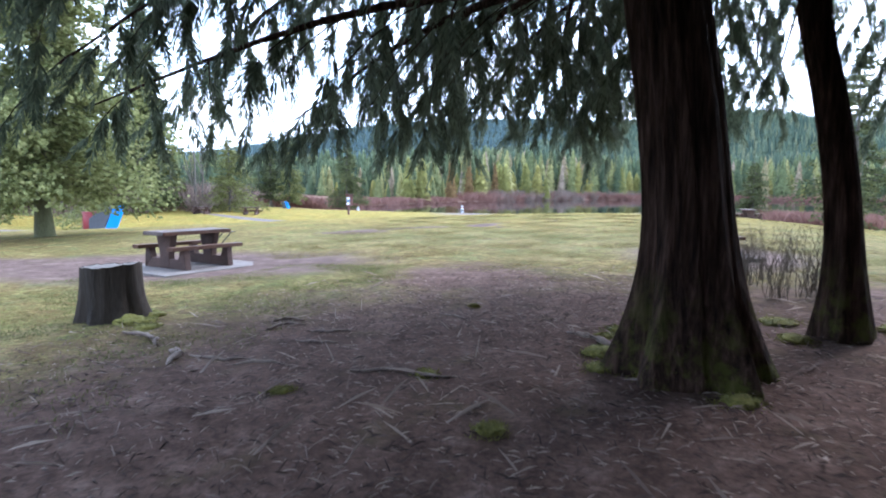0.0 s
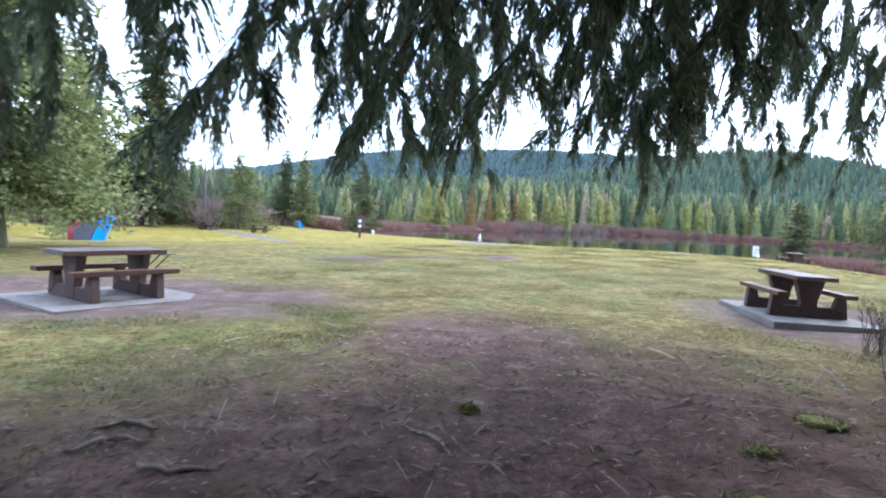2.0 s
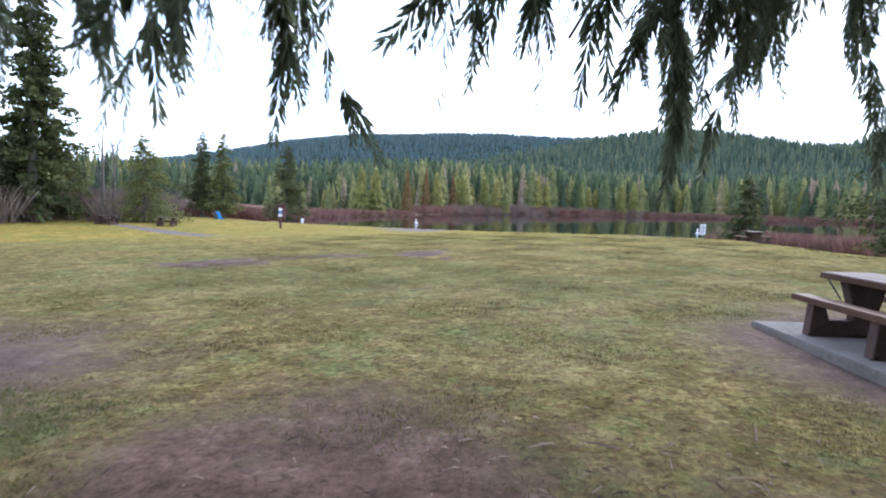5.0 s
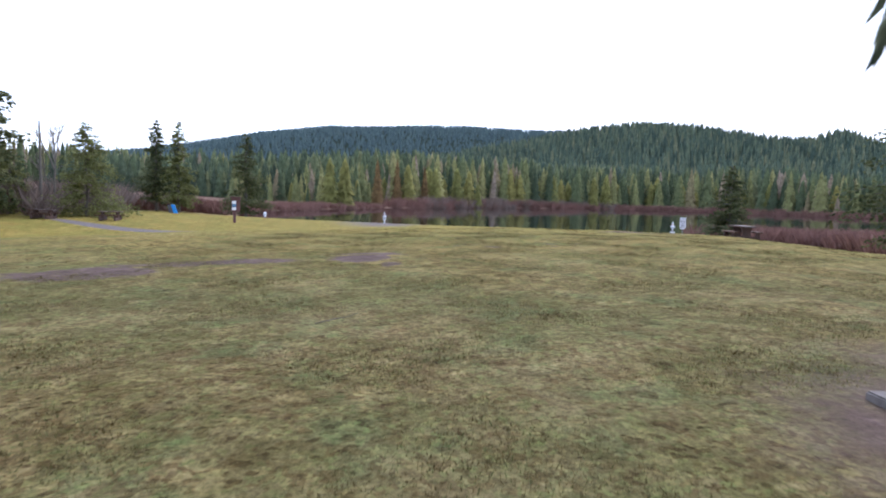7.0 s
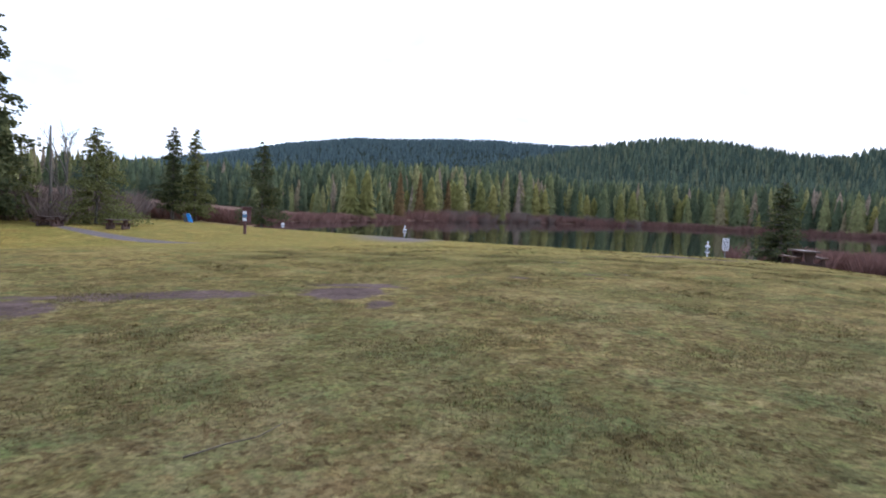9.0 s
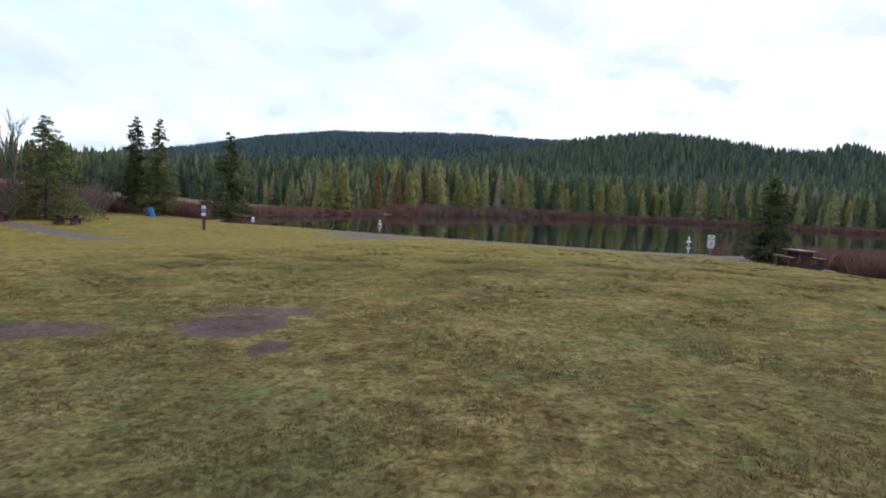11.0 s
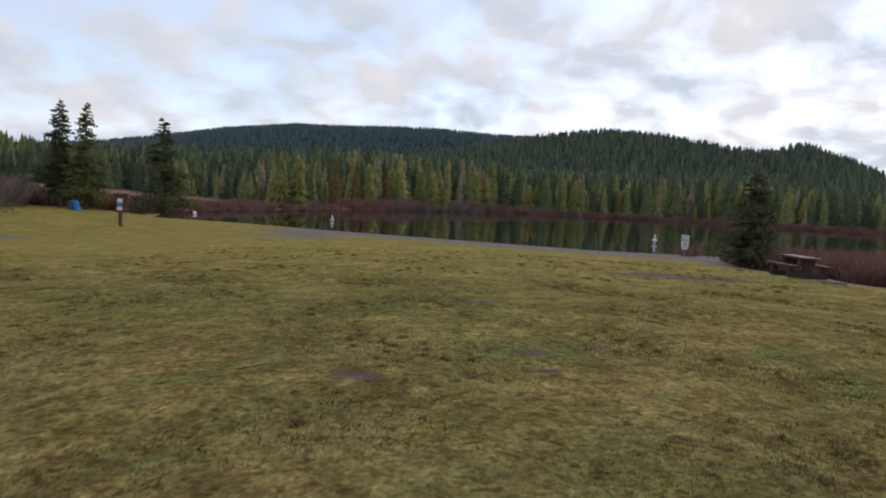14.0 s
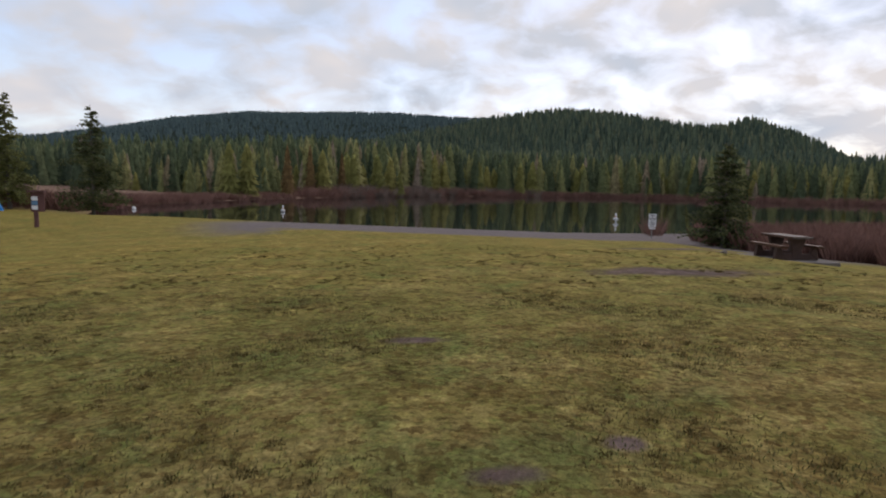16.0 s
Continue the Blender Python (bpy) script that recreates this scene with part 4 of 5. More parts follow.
def cedar(at, height, radius, flare, seed, limbs, label, floor=2.55, lean=(0, 0), shade_limbs=()):
    """A cedar: buttressed trunk, drooping limbs with twigs, and hanging sprays.
    limbs: rows of (height, azimuth in degrees from +y, length, rise, droop)."""
    r0 = random.Random(seed)
    t = empty("cedar_tree", at, 0, label, "tree", "old cedars")
    attach("trunk", trunk_mesh("trunk", height, radius, flare, 6, seed, MAT["bark"], lean), t, "dark fluted bark")
    leaves = Heap()
    twigs = Heap()
    low = floor - at[2]
    for (h, az, ln, rise, droop) in limbs:
        a = radians(az)
        rad = radius * (1 - 0.6 * h / height)
        pts = limb_path((math.sin(a) * rad * 0.8 + sway(lean[0], h), math.cos(a) * rad * 0.8 + sway(lean[1], h), h), a, ln, rise, droop, r0)
        pts = [q for i, q in enumerate(pts) if i < 3 or q[2] > low + 0.55]
        thick = 0.016 + 0.0075 * ln
        v, f = tube_arrays(pts, [thick * (1 - 0.85 * i / (len(pts) - 1)) for i in range(len(pts))], 6)
        attach("limb", mesh_from("limb", v, f, MAT["bark"], True), t)
        # side twigs
        count = int(ln * 2.7)
        for j in range(count):
            s = 0.14 + 0.86 * (j + r0.random()) / count
            i = min(int(s * (len(pts) - 1)), len(pts) - 2)
            w = s * (len(pts) - 1) - i
            p = Vector(pts[i]).lerp(Vector(pts[i + 1]), w)
            ahead = (Vector(pts[i + 1]) - Vector(pts[i])).normalized()
            sgn = 1 if j % 2 else -1
            d = (ahead * 0.7 + ahead.cross(Vector((0, 0, 1))) * sgn * r0.uniform(0.5, 1.1)).normalized()
            tl = r0.uniform(0.6, 1.5) * (1.15 - 0.5 * s)
            tp = []
            for k in range(5):
                u = k / 4
                tp.append(p + d * (tl * u) + Vector((0, 0, -tl * (0.35 * u + 0.55 * u * u))))
            wx, wy = at[0] + tp[4].x, at[1] + tp[4].y
            # the boughs end over the edge of the dirt, and hang lowest beside the path
            if tp[4].z < low + (0.5 if -1.3 < wx < 0.15 else 0.1 if wy > 11 else 0.05) or wy > (12.0 if wx < 0.2 else 13.2):
                continue
            v, f = tube_arrays(tp, [0.009, 0.008, 0.006, 0.004, 0.002], 4)
            twigs.add(v, f)
            for k in range(8):
                u = 0.12 + 0.88 * (k + r0.random()) / 8
                q = tp[min(int(u * 4), 3)].lerp(tp[min(int(u * 4) + 1, 4)], u * 4 - int(u * 4))
                if q.z < low + (0.7 if -1.3 < at[0] + q.x < 0.15 else 0.25):
                    continue
                way = Vector((d.x * 0.5 + r0.uniform(-0.7, 0.7), d.y * 0.5 + r0.uniform(-0.7, 0.7), r0.uniform(-1.3, -0.5)))
                for _ in range(2 if wx > 0.2 and wy > 10 else r0.choice((1, 2)) if s > 0.5 else r0.choice((0, 1, 1))):
                    spray(leaves, q, way + Vector((r0.uniform(-0.5, 0.5), r0.uniform(-0.5, 0.5), -0.5)), r0.uniform(0.2, 0.48), r0, 54, 0.085)
    # the dense upper crown, out of view, added to shade the ground below
    upper = Heap()
    for (h, az, ln, rise, droop) in shade_limbs:
        a = radians(az)
        pts = limb_path((sway(lean[0], h), sway(lean[1], h), h), a, ln, rise, droop, r0)
        v, f = tube_arrays(pts, [0.06 * (1 - 0.85 * i / (len(pts) - 1)) for i in range(len(pts))], 5)
        attach("limb", mesh_from("limb", v, f, MAT["bark"], True), t)
        for j in range(int(ln * (8 if -60 < (az + 180) % 360 - 180 < 45 else 22))):
            s = r0.uniform(0.1, 0.999) * (len(pts) - 1)
            p = Vector(pts[int(s)]).lerp(Vector(pts[int(s) + 1]), s - int(s))
            q = p + Vector((r0.uniform(-0.8, 0.8), r0.uniform(-0.8, 0.8), r0.uniform(-0.6, 0.2)))
            spray(upper, q, Vector((r0.uniform(-1, 1), r0.uniform(-1, 1), -0.7)), r0.uniform(0.6, 1.0), r0, 10, 0.24)
    if upper.n:
        attach("shade_foliage", upper.mesh("shade_foliage", MAT["cedar_leaf"]), t)
    if leaves.n:
        attach("foliage", leaves.mesh("foliage", MAT["cedar_leaf"]), t, "drooping dark green cedar sprays")
        tagged(attach("twig_work", twigs.mesh("twig_work", MAT["bark"]), t), kind="stuff")
    return t


rl = random.Random(11)
limbs_a = []
for az in (-112, -96, -82, -70, -58, -46, -35, -24, -13, 0):
    for h in ((3.4, 4.7) if az < -40 else (4.6,)):
        out = rl.uniform(5.2, 7.4) if az < -40 else rl.uniform(5.2, 6.6)
        limbs_a.append((h + rl.uniform(-0.4, 0.5), az + rl.uniform(-9, 9), out, rl.uniform(0.2, 0.9), rl.uniform(0.7, 1.6) + 0.14 * (h - 3) + (0.9 if az > -40 else 0)))
limbs_a += [(4.5, -28, 6.5, 0.5, 2.1), (4.7, -20, 6.7, 0.5, 2.5), (4.4, -36, 6.6, 0.5, 2.0), (4.2, -12, 6.8, 0.4, 2.2)]
# unseen limbs over the view, more to the right, put there to block skylight
shade_limbs_a = [(h + rl.uniform(-0.4, 0.4), k * 33 + h * 20, 6.2 - 0.32 * h + rl.uniform(-0.5, 1.0) + 1.4, 0.3, 0.9) for h in (6.4, 7.6, 8.8, 10.2, 11.6) for k in range(11)]
shade_limbs_a += [(h, az + h * 7, 6.5, 0.3, 1.2) for h in (4.6, 5.4, 6.6) for az in range(70, 175, 14)]
shade_limbs_b = [(h + rl.uniform(-0.4, 0.4), k * 40 + h * 20, 5.6 - 0.32 * h + rl.uniform(-0.5, 1.0) + 1.2, 0.3, 0.9) for h in (8.2, 9.8, 11.2) for k in range(9)]
shade_limbs_b += [(h, az + h * 9, 5.0, 0.3, 1.0) for h in (5.4, 6.2, 7.2) for az in range(45, 170, 15)]
CA = (0.98, 5.1)
CB = (2.72, 6.65)
cedar((*CA, land_at(*CA)), 14.0, 0.335, 0.25, 3, limbs_a, "large old cedar with dark fluted trunk and drooping boughs", 2.35, (-0.1, 0), shade_limbs_a)
limbs_b = []
for az in (-44, -20, 15, 38):
    limbs_b.append((4.2 + rl.uniform(-0.9, 0.9), az + rl.uniform(-8, 8), rl.uniform(4.6, 5.6), rl.uniform(0.2, 0.8), rl.uniform(1.2, 2.0)))
for az in (-40, -24):
    limbs_b.append((4.0 + rl.uniform(-0.4, 0.4), az, rl.uniform(5.2, 6.2), 0.5, 2.0))
for az in (-15, -8, -3, 2, 7, 12):
    limbs_b.append((4.8 + rl.uniform(-0.4, 0.4), az, rl.uniform(5.5, 6.0), 0.5, rl.uniform(2.0, 2.6)))
cedar((*CB, land_at(*CB)), 13.0, 0.165, 0.11, 8, limbs_b, "slimmer cedar with dark straight trunk and hanging boughs", 2.35, (-0.14, 0), shade_limbs_b)


# ---- mid-distance trees ----
def conifer(name, at, height, width, seed, leaf, bark, label, bare=0.08, dense=1.0, tilt=0.35, category="tree", taper=0.85, trunk_r=None, fine=0.8):
    """A conifer: tapered trunk, whorls of limbs carrying many small needle clumps."""
    r0 = random.Random(seed)
    t = empty(name, at, r0.uniform(0, 360), label, category)
    tr = trunk_r or height * 0.016
    pts = [(0.02 * height * math.sin(i * 0.9 + seed) * 0.2, 0, -0.2 + (height + 0.2) * i / 10) for i in range(11)]
    v, f = tube_arrays(pts, [tr * (1.25 if i == 0 else 1 - 0.095 * i) for i in range(11)], 8)
    attach("trunk", mesh_from("trunk", v, f, bark, True), t)
    leaves, limbs = Heap(), Heap()
    levels = int(max(26, height * 3.6) * dense)
    for i in range(levels):
        s = bare + (0.985 - bare) * i / levels
        reach = width * (1 - s) ** taper * r0.uniform(0.45, 1.2) + 0.12
        if s < bare + 0.1:
            reach *= 0.75
        for k in range(5 if reach > 0.5 else 4):
            a = r0.uniform(0, 6.28)
            rl_ = reach * r0.uniform(0.65, 1.1)
            z = s * height + r0.uniform(-0.1, 0.1)
            d = Vector((math.cos(a), math.sin(a), 0))
            p0 = Vector((0, 0, z))
            tip = p0 + d * rl_ + Vector((0, 0, -tilt * rl_ + 0.12))
            v, f = tube_arrays([p0, p0.lerp(tip, 0.5) + Vector((0, 0, 0.05)), tip], [0.02, 0.013, 0.004], 3)
            limbs.add(v, f)
            n = max(7, int(rl_ * 19 * dense / fine ** 1.4))
            for j in range(n):
                u = 0.18 + 0.85 * (j + r0.random()) / n
                q = p0.lerp(tip, min(u, 1.0))
                sz = (0.2 + 0.036 * height) * r0.uniform(0.4, 1.1) * 0.56 * fine
                q = q + Vector((r0.uniform(-1, 1), r0.uniform(-1, 1), r0.uniform(-1, 0.6))) * 0.12 * rl_
                w = (d * r0.uniform(0.3, 1) + Vector((r0.uniform(-1, 1), r0.uniform(-1, 1), r0.uniform(-0.7, 0.25)))).normalized()
                sd = w.orthogonal().normalized() if r0.random() < 0.5 else w.cross(Vector((r0.random(), r0.random(), 1))).normalized()
                up = w.cross(sd) * sz * 0.3
                b = q + w * sz
                sd = sd * sz * 0.38
                m = q + w * sz * 0.45
                leaves.add([q, m + sd, b, m - sd, m + up, m - up], [(0, 1, 2, 3), (0, 4, 2, 5)])
    tagged(attach("branch_work", limbs.mesh("branch_work", bark), t), kind="stuff")
    attach("crown", leaves.mesh("crown", leaf), t)
    return t


def on_land(x, y, dz=0.0):
    return (x, y, land_at(x, y) + dz)


conifer("mossy_tree", on_land(-18.4, 18.5), 12.0, 5.2, 21, MAT["moss_leaf"], MAT["bark_moss"], "broad grey-green tree with a mossy trunk on the lawn", 0.15, 1.35, 0.3, "tree", 0.6, 0.3, 0.62)
conifer("spruce", on_land(12.2, 29.9), 8.0, 2.7, 22, MAT["spruce_leaf"], MAT["bark_grey"], "dark bushy spruce at the lawn's edge", 0.04, 1.1, 0.3, "tree", 0.7, None, 0.6)
conifer("spruce", on_land(13.6, 49.8), 4.6, 1.8, 23, MAT["spruce_leaf"], MAT["bark_grey"], "young dark spruce standing in red brush", 0.06, 1.5, 0.2, "tree", 0.7)
conifer("spruce", on_land(-44.0, 85.2), 11.7, 3.3, 24, MAT["spruce_leaf"], MAT["bark_grey"], "tall narrow dark spruce of a pair", 0.14, 1.0, 0.25)
conifer("spruce", on_land(-40.7, 84.7), 11.5, 3.2, 25, MAT["fir_leaf"], MAT["bark_grey"], "tall paler spruce of a pair", 0.1, 1.0, 0.25)
conifer("spruce", on_land(-29.8, 79.6), 9.9, 3.9, 26, MAT["spruce_leaf"], MAT["bark_grey"], "dark spruce by the lake behind the notice board", 0.08, 1.0, 0.2)
conifer("cedar_sapling", on_land(-37.6, 63.0), 8.6, 4.2, 27, MAT["fir_leaf"], MAT["bark_grey"], "broad yellow-green young cedar", 0.03, 1.1, 0.3, "tree", 0.8)
conifer("fir", on_land(-44.4, 57.2), 25.0, 5.0, 28, MAT["spruce_leaf"], MAT["bark_grey"], "tall dark fir at the wood's edge", 0.05, 0.75, 0.3)
conifer("cedar_sapling", on_land(-45.0, 63.0), 7.5, 3.0, 29, MAT["fir_leaf"], MAT["bark_grey"], "smaller yellow-green young cedar beside bare alders", 0.05, 1.0, 0.3)
conifer("fir", on_land(-46.0, 50.0), 19.0, 5.0, 30, MAT["spruce_leaf"], MAT["bark_grey"], "tall dark fir at the wood's edge", 0.05, 0.7, 0.3)
conifer("fir", on_land(-33.0, 36.5), 7.0, 3.2, 31, MAT["moss_leaf"], MAT["bark_grey"], "yellow-green bushy cedar by the gravel road", 0.03, 0.9, 0.3, "tree", 0.75)
conifer("fir", on_land(-41.0, 36.0), 9.0, 4.2, 32, MAT["moss_leaf"], MAT["bark_grey"], "broad yellow-green cedar by the gravel road", 0.05, 0.8, 0.3, "tree", 0.75)


def bare_tree(at, height, seed, label, name="bare_tree", spread=0.5):
    r0 = random.Random(seed)
    t = empty(name, at, 0, label, "tree")
    heap = Heap()

    def grow(p, d, ln, rad, depth):
        q = p + d * ln
        v, f = tube_arrays([p, p.lerp(q, 0.5) + Vector((r0.uniform(-1, 1), r0.uniform(-1, 1), 0)) * ln * 0.05, q], [rad, rad * 0.8, rad * 0.6], 4)
        heap.add(v, f)
        if depth == 0:
            return
        for _ in range(3 if depth > 1 else 4):
            nd = (d + Vector((r0.uniform(-1, 1), r0.uniform(-1, 1), r0.uniform(-0.2, 0.7))) * spread).normalized()
            grow(p.lerp(q, r0.uniform(0.45, 1.0)), nd, ln * r0.uniform(0.5, 0.75), rad * 0.55, depth - 1)

    grow(Vector((0, 0, -0.2)), Vector((0, 0, 1)), height * 0.42, height * 0.014, 5)
    tagged(attach("branch_work", heap.mesh("branch_work", MAT["bark_grey"]), t), kind="stuff")
    return t


bare_tree(on_land(-42.5, 65.5), 10.5, 41, "leafless grey alder behind the young cedar")
bare_tree(on_land(-45.0, 68.0), 7.5, 42, "leafless grey alder at the wood's edge")
snag = empty("snag", on_land(-41.4, 62.2), 0, "tall pale broken tree trunk", "snag")
v, f = tube_arrays([(0, 0, -0.2), (0.05, 0, 4), (0.0, 0.05, 8.4)], [0.16, 0.12, 0.06], 7)
attach("trunk", mesh_from("trunk", v, f, MAT["bark_grey"], True), snag)


# ---- bins, notice board, sign, buoys ----
def slant_bin(at, rz, lean, label):
    """A container with a dark body and a bright front, both slanting; lean: how far the top stands out to +x."""
    t = empty("litter_container", at, rz, label, "bin", "litter containers")
    body = prism_bm([(-0.62, 0.06), (0.12, 0.06), (0.12 + lean, 1.36), (0.0 + lean, 1.46), (-0.4 + lean, 1.46), (-0.62, 0.7)], 1.0, 0.03)
    part("body", body, MAT["grey_box"], t, "dark grey body")
    front = prism_bm([(0.14, 0.0), (0.7, 0.0), (0.8, 0.1), (0.74 + lean, 1.42), (0.62 + lean, 1.52), (0.14 + lean, 1.52)], 1.06, 0.04)
    part("front", front, MAT["blue"], t, "bright blue slanting front")
    part("plinth", box_bm(1.3, 1.0, 0.1, (0, 0, 0.0), 0.01), MAT["concrete"], t)
    return t


slant_bin(on_land(-26.8, 31.0), 38, 0.55, "blue and dark grey slanting litter container by the gravel road")
slant_bin(on_land(-39.5, 81.0, -0.1), 28, -0.45, "blue and dark grey slanting litter container below tall spruces").scale = (0.72, 0.72, 0.72)
rb = empty("litter_bin", on_land(-27.45, 30.9), 0, "red litter bin beside the blue container", "bin")
v, f = tube_arrays([(0, 0, 0), (0, 0, 0.06), (0, 0, 1.0), (0, 0, 1.05)], [0.36, 0.4, 0.42, 0.38], 16)
attach("body", mesh_from("body", v, f, MAT["red"], True), rb)
v, f = tube_arrays([(0, 0, 1.05), (0, 0, 1.12), (0, 0, 1.13)], [0.45, 0.45, 0.02], 16)
attach("lid", mesh_from("lid", v, f, MAT["red"], True), rb)


def notice_board(at, rz):
    t = empty("notice_board", at, rz, "dark red wooden notice board with white papers", "notice board")
    part("post", box_bm(0.22, 0.2, 2.1, (0, 0, 0.95), 0.01), MAT["kiosk_red"], t)
    part("panel", box_bm(0.75, 0.1, 1.15, (0.12, -0.02, 1.5), 0.01), MAT["kiosk_red"], t)
    part("roof", box_bm(0.95, 0.5, 0.1, (0.08, 0, 2.14), 0.015, (0, 0, 0)), MAT["kiosk_red"], t)
    for k, z in enumerate((1.72, 1.46, 1.18)):
        part("notice", box_bm(0.34, 0.01, 0.24, (-0.02, -0.125, z), 0.0), MAT["paper_blue"] if k == 1 else MAT["paper"], t, "blue notice" if k == 1 else "white notice")
    return t


notice_board(on_land(-21.7, 58.4), 14).scale = (0.9, 0.9, 0.95)


def water_sign(at, rz):
    t = empty("lake_sign", at, rz, "white boating sign with a black ring pictogram on a post", "sign")
    v, f = tube_arrays([(0, 0.03, -0.2), (0, 0.03, 1.55)], [0.035, 0.035], 8)
    attach("post", mesh_from("post", v, f, MAT["galv"], True), t)
    part("board", box_bm(0.5, 0.02, 0.86, (0, -0.01, 1.2), 0.006), MAT["white"], t)
    ring = bmesh.new()
    n = 32
    vi = [[ring.verts.new((r * math.cos(2 * math.pi * k / n), y, 1.36 + r * math.sin(2 * math.pi * k / n))) for k in range(n)]
          for r, y in ((0.2, -0.023), (0.172, -0.023))]
    for k in range(n):
        ring.faces.new((vi[0][k], vi[0][(k + 1) % n], vi[1][(k + 1) % n], vi[1][k]))
    part("ring", ring, MAT["black"], t)
    for a in (90, 210, 330):
        w = radians(a)
        part("bar", box_bm(0.2, 0.006, 0.045, (0.09 * math.cos(w), -0.024, 1.36 + 0.09 * math.sin(w)), 0, (0, -a, 0)), MAT["black"], t)
    for z, w in ((1.08, 0.34), (1.01, 0.3), (0.94, 0.36), (0.87, 0.26)):
        part("text_bar", box_bm(w, 0.006, 0.03, (0, -0.024, z)), MAT["black"], t)
    part("plate", box_bm(0.4, 0.015, 0.1, (0, -0.01, 0.68), 0.004), MAT["white"], t)
    return t


water_sign(on_land(12.4, 55.1), -10).scale = (0.8, 0.8, 0.8)


def spar_buoy(at):
    t = empty("spar_buoy", at, 0, "white floating spar buoy with a collar", "buoy", "spar buoys")
    v, f = tube_arrays([(0, 0, -0.4), (0, 0, 0.9), (0, 0, 1.05)], [0.1, 0.1, 0.05], 12)
    attach("spar", mesh_from("spar", v, f, MAT["white"], True), t)
    v, f = tube_arrays([(0, 0, 0.28), (0, 0, 0.34), (0, 0, 0.5), (0, 0, 0.56)], [0.12, 0.27, 0.27, 0.12], 16)
    attach("collar", mesh_from("collar", v, f, MAT["white"], True), t)
    v, f = tube_arrays([(0, 0, 0.66), (0, 0, 0.72)], [0.106, 0.106], 12)
    attach("band", mesh_from("band", v, f, MAT["orange"], True), t)
    return t


spar_buoy((-16.8, 97.3, LAKE_Z - 0.25))
spar_buoy((20.8, 88.0, LAKE_Z - 0.1))
ball = bmesh.new()
bmesh.ops.create_uvsphere(ball, u_segments=20, v_segments=12, radius=0.24)
buoy = empty("ball_buoy", (-34.3, 96.8, LAKE_Z + 0.12), 0, "white ball buoy afloat near the marsh", "buoy")
part("ball", ball, MAT["white"], buoy, "", True)
v, f = tube_arrays([(0, 0, 0.22), (0, 0, 0.3)], [0.06, 0.04], 8)
attach("eye", mesh_from("eye", v, f, MAT["galv"], True), buoy)


# ---- bare brush ----
def brush(name, places, heights, mat, seed, label, stems=26, spread=0.5):
    r0 = np.random.default_rng(seed)
    heap = Heap()
    zs = land(places[:, 0], places[:, 1])
    for (x, y), h, z in zip(places, heights, zs):
        n = stems
        a = r0.uniform(0, 6.28, n)
        rad = h * spread * np.sqrt(r0.random(n))
        bx, by = x + rad * 0.5 * np.cos(a), y + rad * 0.5 * np.sin(a)
        hh = h * r0.uniform(0.5, 1.1, n)
        tilt = a + r0.normal(0, 1.2, n)
        tx, ty = bx + np.cos(tilt) * hh * r0.uniform(0, 0.8, n), by + np.sin(tilt) * hh * r0.uniform(0, 0.8, n)
        wd = 0.005 + 0.006 * h
        wx, wy = np.cos(a + 1.57) * wd, np.sin(a + 1.57) * wd
        v = np.stack([np.c_[bx - wx, by - wy, np.full(n, z - 0.1)], np.c_[bx + wx, by + wy, np.full(n, z - 0.1)],
                      np.c_[(bx + tx) / 2 + wx, (by + ty) / 2 + wy, z + hh * 0.55], np.c_[tx, ty, z + hh]], 1).reshape(-1, 3)
        heap.add(v, np.arange(n * 4).reshape(n, 4))
    return tagged(new(name, heap.mesh(name, mat)), label, "brush", kind="stuff")


rb2 = np.random.default_rng(9)


def strip(points, count, width):
    p = np.array(points, float)
    seg = rb2.integers(0, len(p) - 1, count)
    u = rb2.random(count)[:, None]
    return p[seg] * (1 - u) + p[seg + 1] * u + rb2.normal(0, width, (count, 2))


bp = strip([(16, 53), (19, 48), (22, 42), (25, 34)], 700, 2.4)
bp = bp[(bp[:, 0] > 13.6 + np.abs(bp[:, 1] - 46) * 0.12) & (shore_distance(bp[:, 0], bp[:, 1]) > -1)]
brush("red_brush", bp, rb2.uniform(0.6, 1.15, len(bp)), MAT["brush"], 1, "dense leafless reddish brush by the shore", 150, 1.1)
bp = strip([(22, 60), (34, 68), (60, 80)], 300, 3.0)
brush("red_brush", bp, rb2.uniform(0.7, 1.4, len(bp)), MAT["brush"], 2, "dense leafless reddish brush by the shore", 110, 1.1)
bp = strip([(-40, 91), (-43, 101), (-42, 119), (-39, 137), (-33, 166)], 520, 1.6)
brush("marsh_brush", bp, rb2.uniform(0.7, 1.5, len(bp)), MAT["brush"], 3, "leafless reddish marsh brush along the bank", 90, 1.0)
bp = strip([(-30, 172), (-18, 200), (-1, 242), (22, 261), (48, 287), (76, 291), (102, 276), (122, 243), (152, 219), (190, 194)], 800, 2.0)
brush("marsh_brush", bp, rb2.uniform(1.0, 3.2, len(bp)), MAT["brush"], 4, "leafless reddish brush along the far bank", 70, 1.0)
bp = strip([(-24, 190), (-6, 240), (20, 268), (40, 286)], 260, 4.0)
brush("grey_brush", bp, rb2.uniform(1.5, 3.8, len(bp)), MAT["brush_grey"], 5, "leafless grey thicket on the far bank", 90, 0.8)
bp = strip([(-58, 62), (-52, 73), (-53, 88), (-42, 94), (-38, 90)], 420, 2.0)
brush("red_brush", bp, rb2.uniform(0.9, 2.0, len(bp)), MAT["brush"], 6, "leafless reddish brush behind the lawn", 90, 1.0)
bp = strip([(-60, 30), (-54, 48), (-50, 62), (-52, 80), (-60, 95)], 420, 4.0)
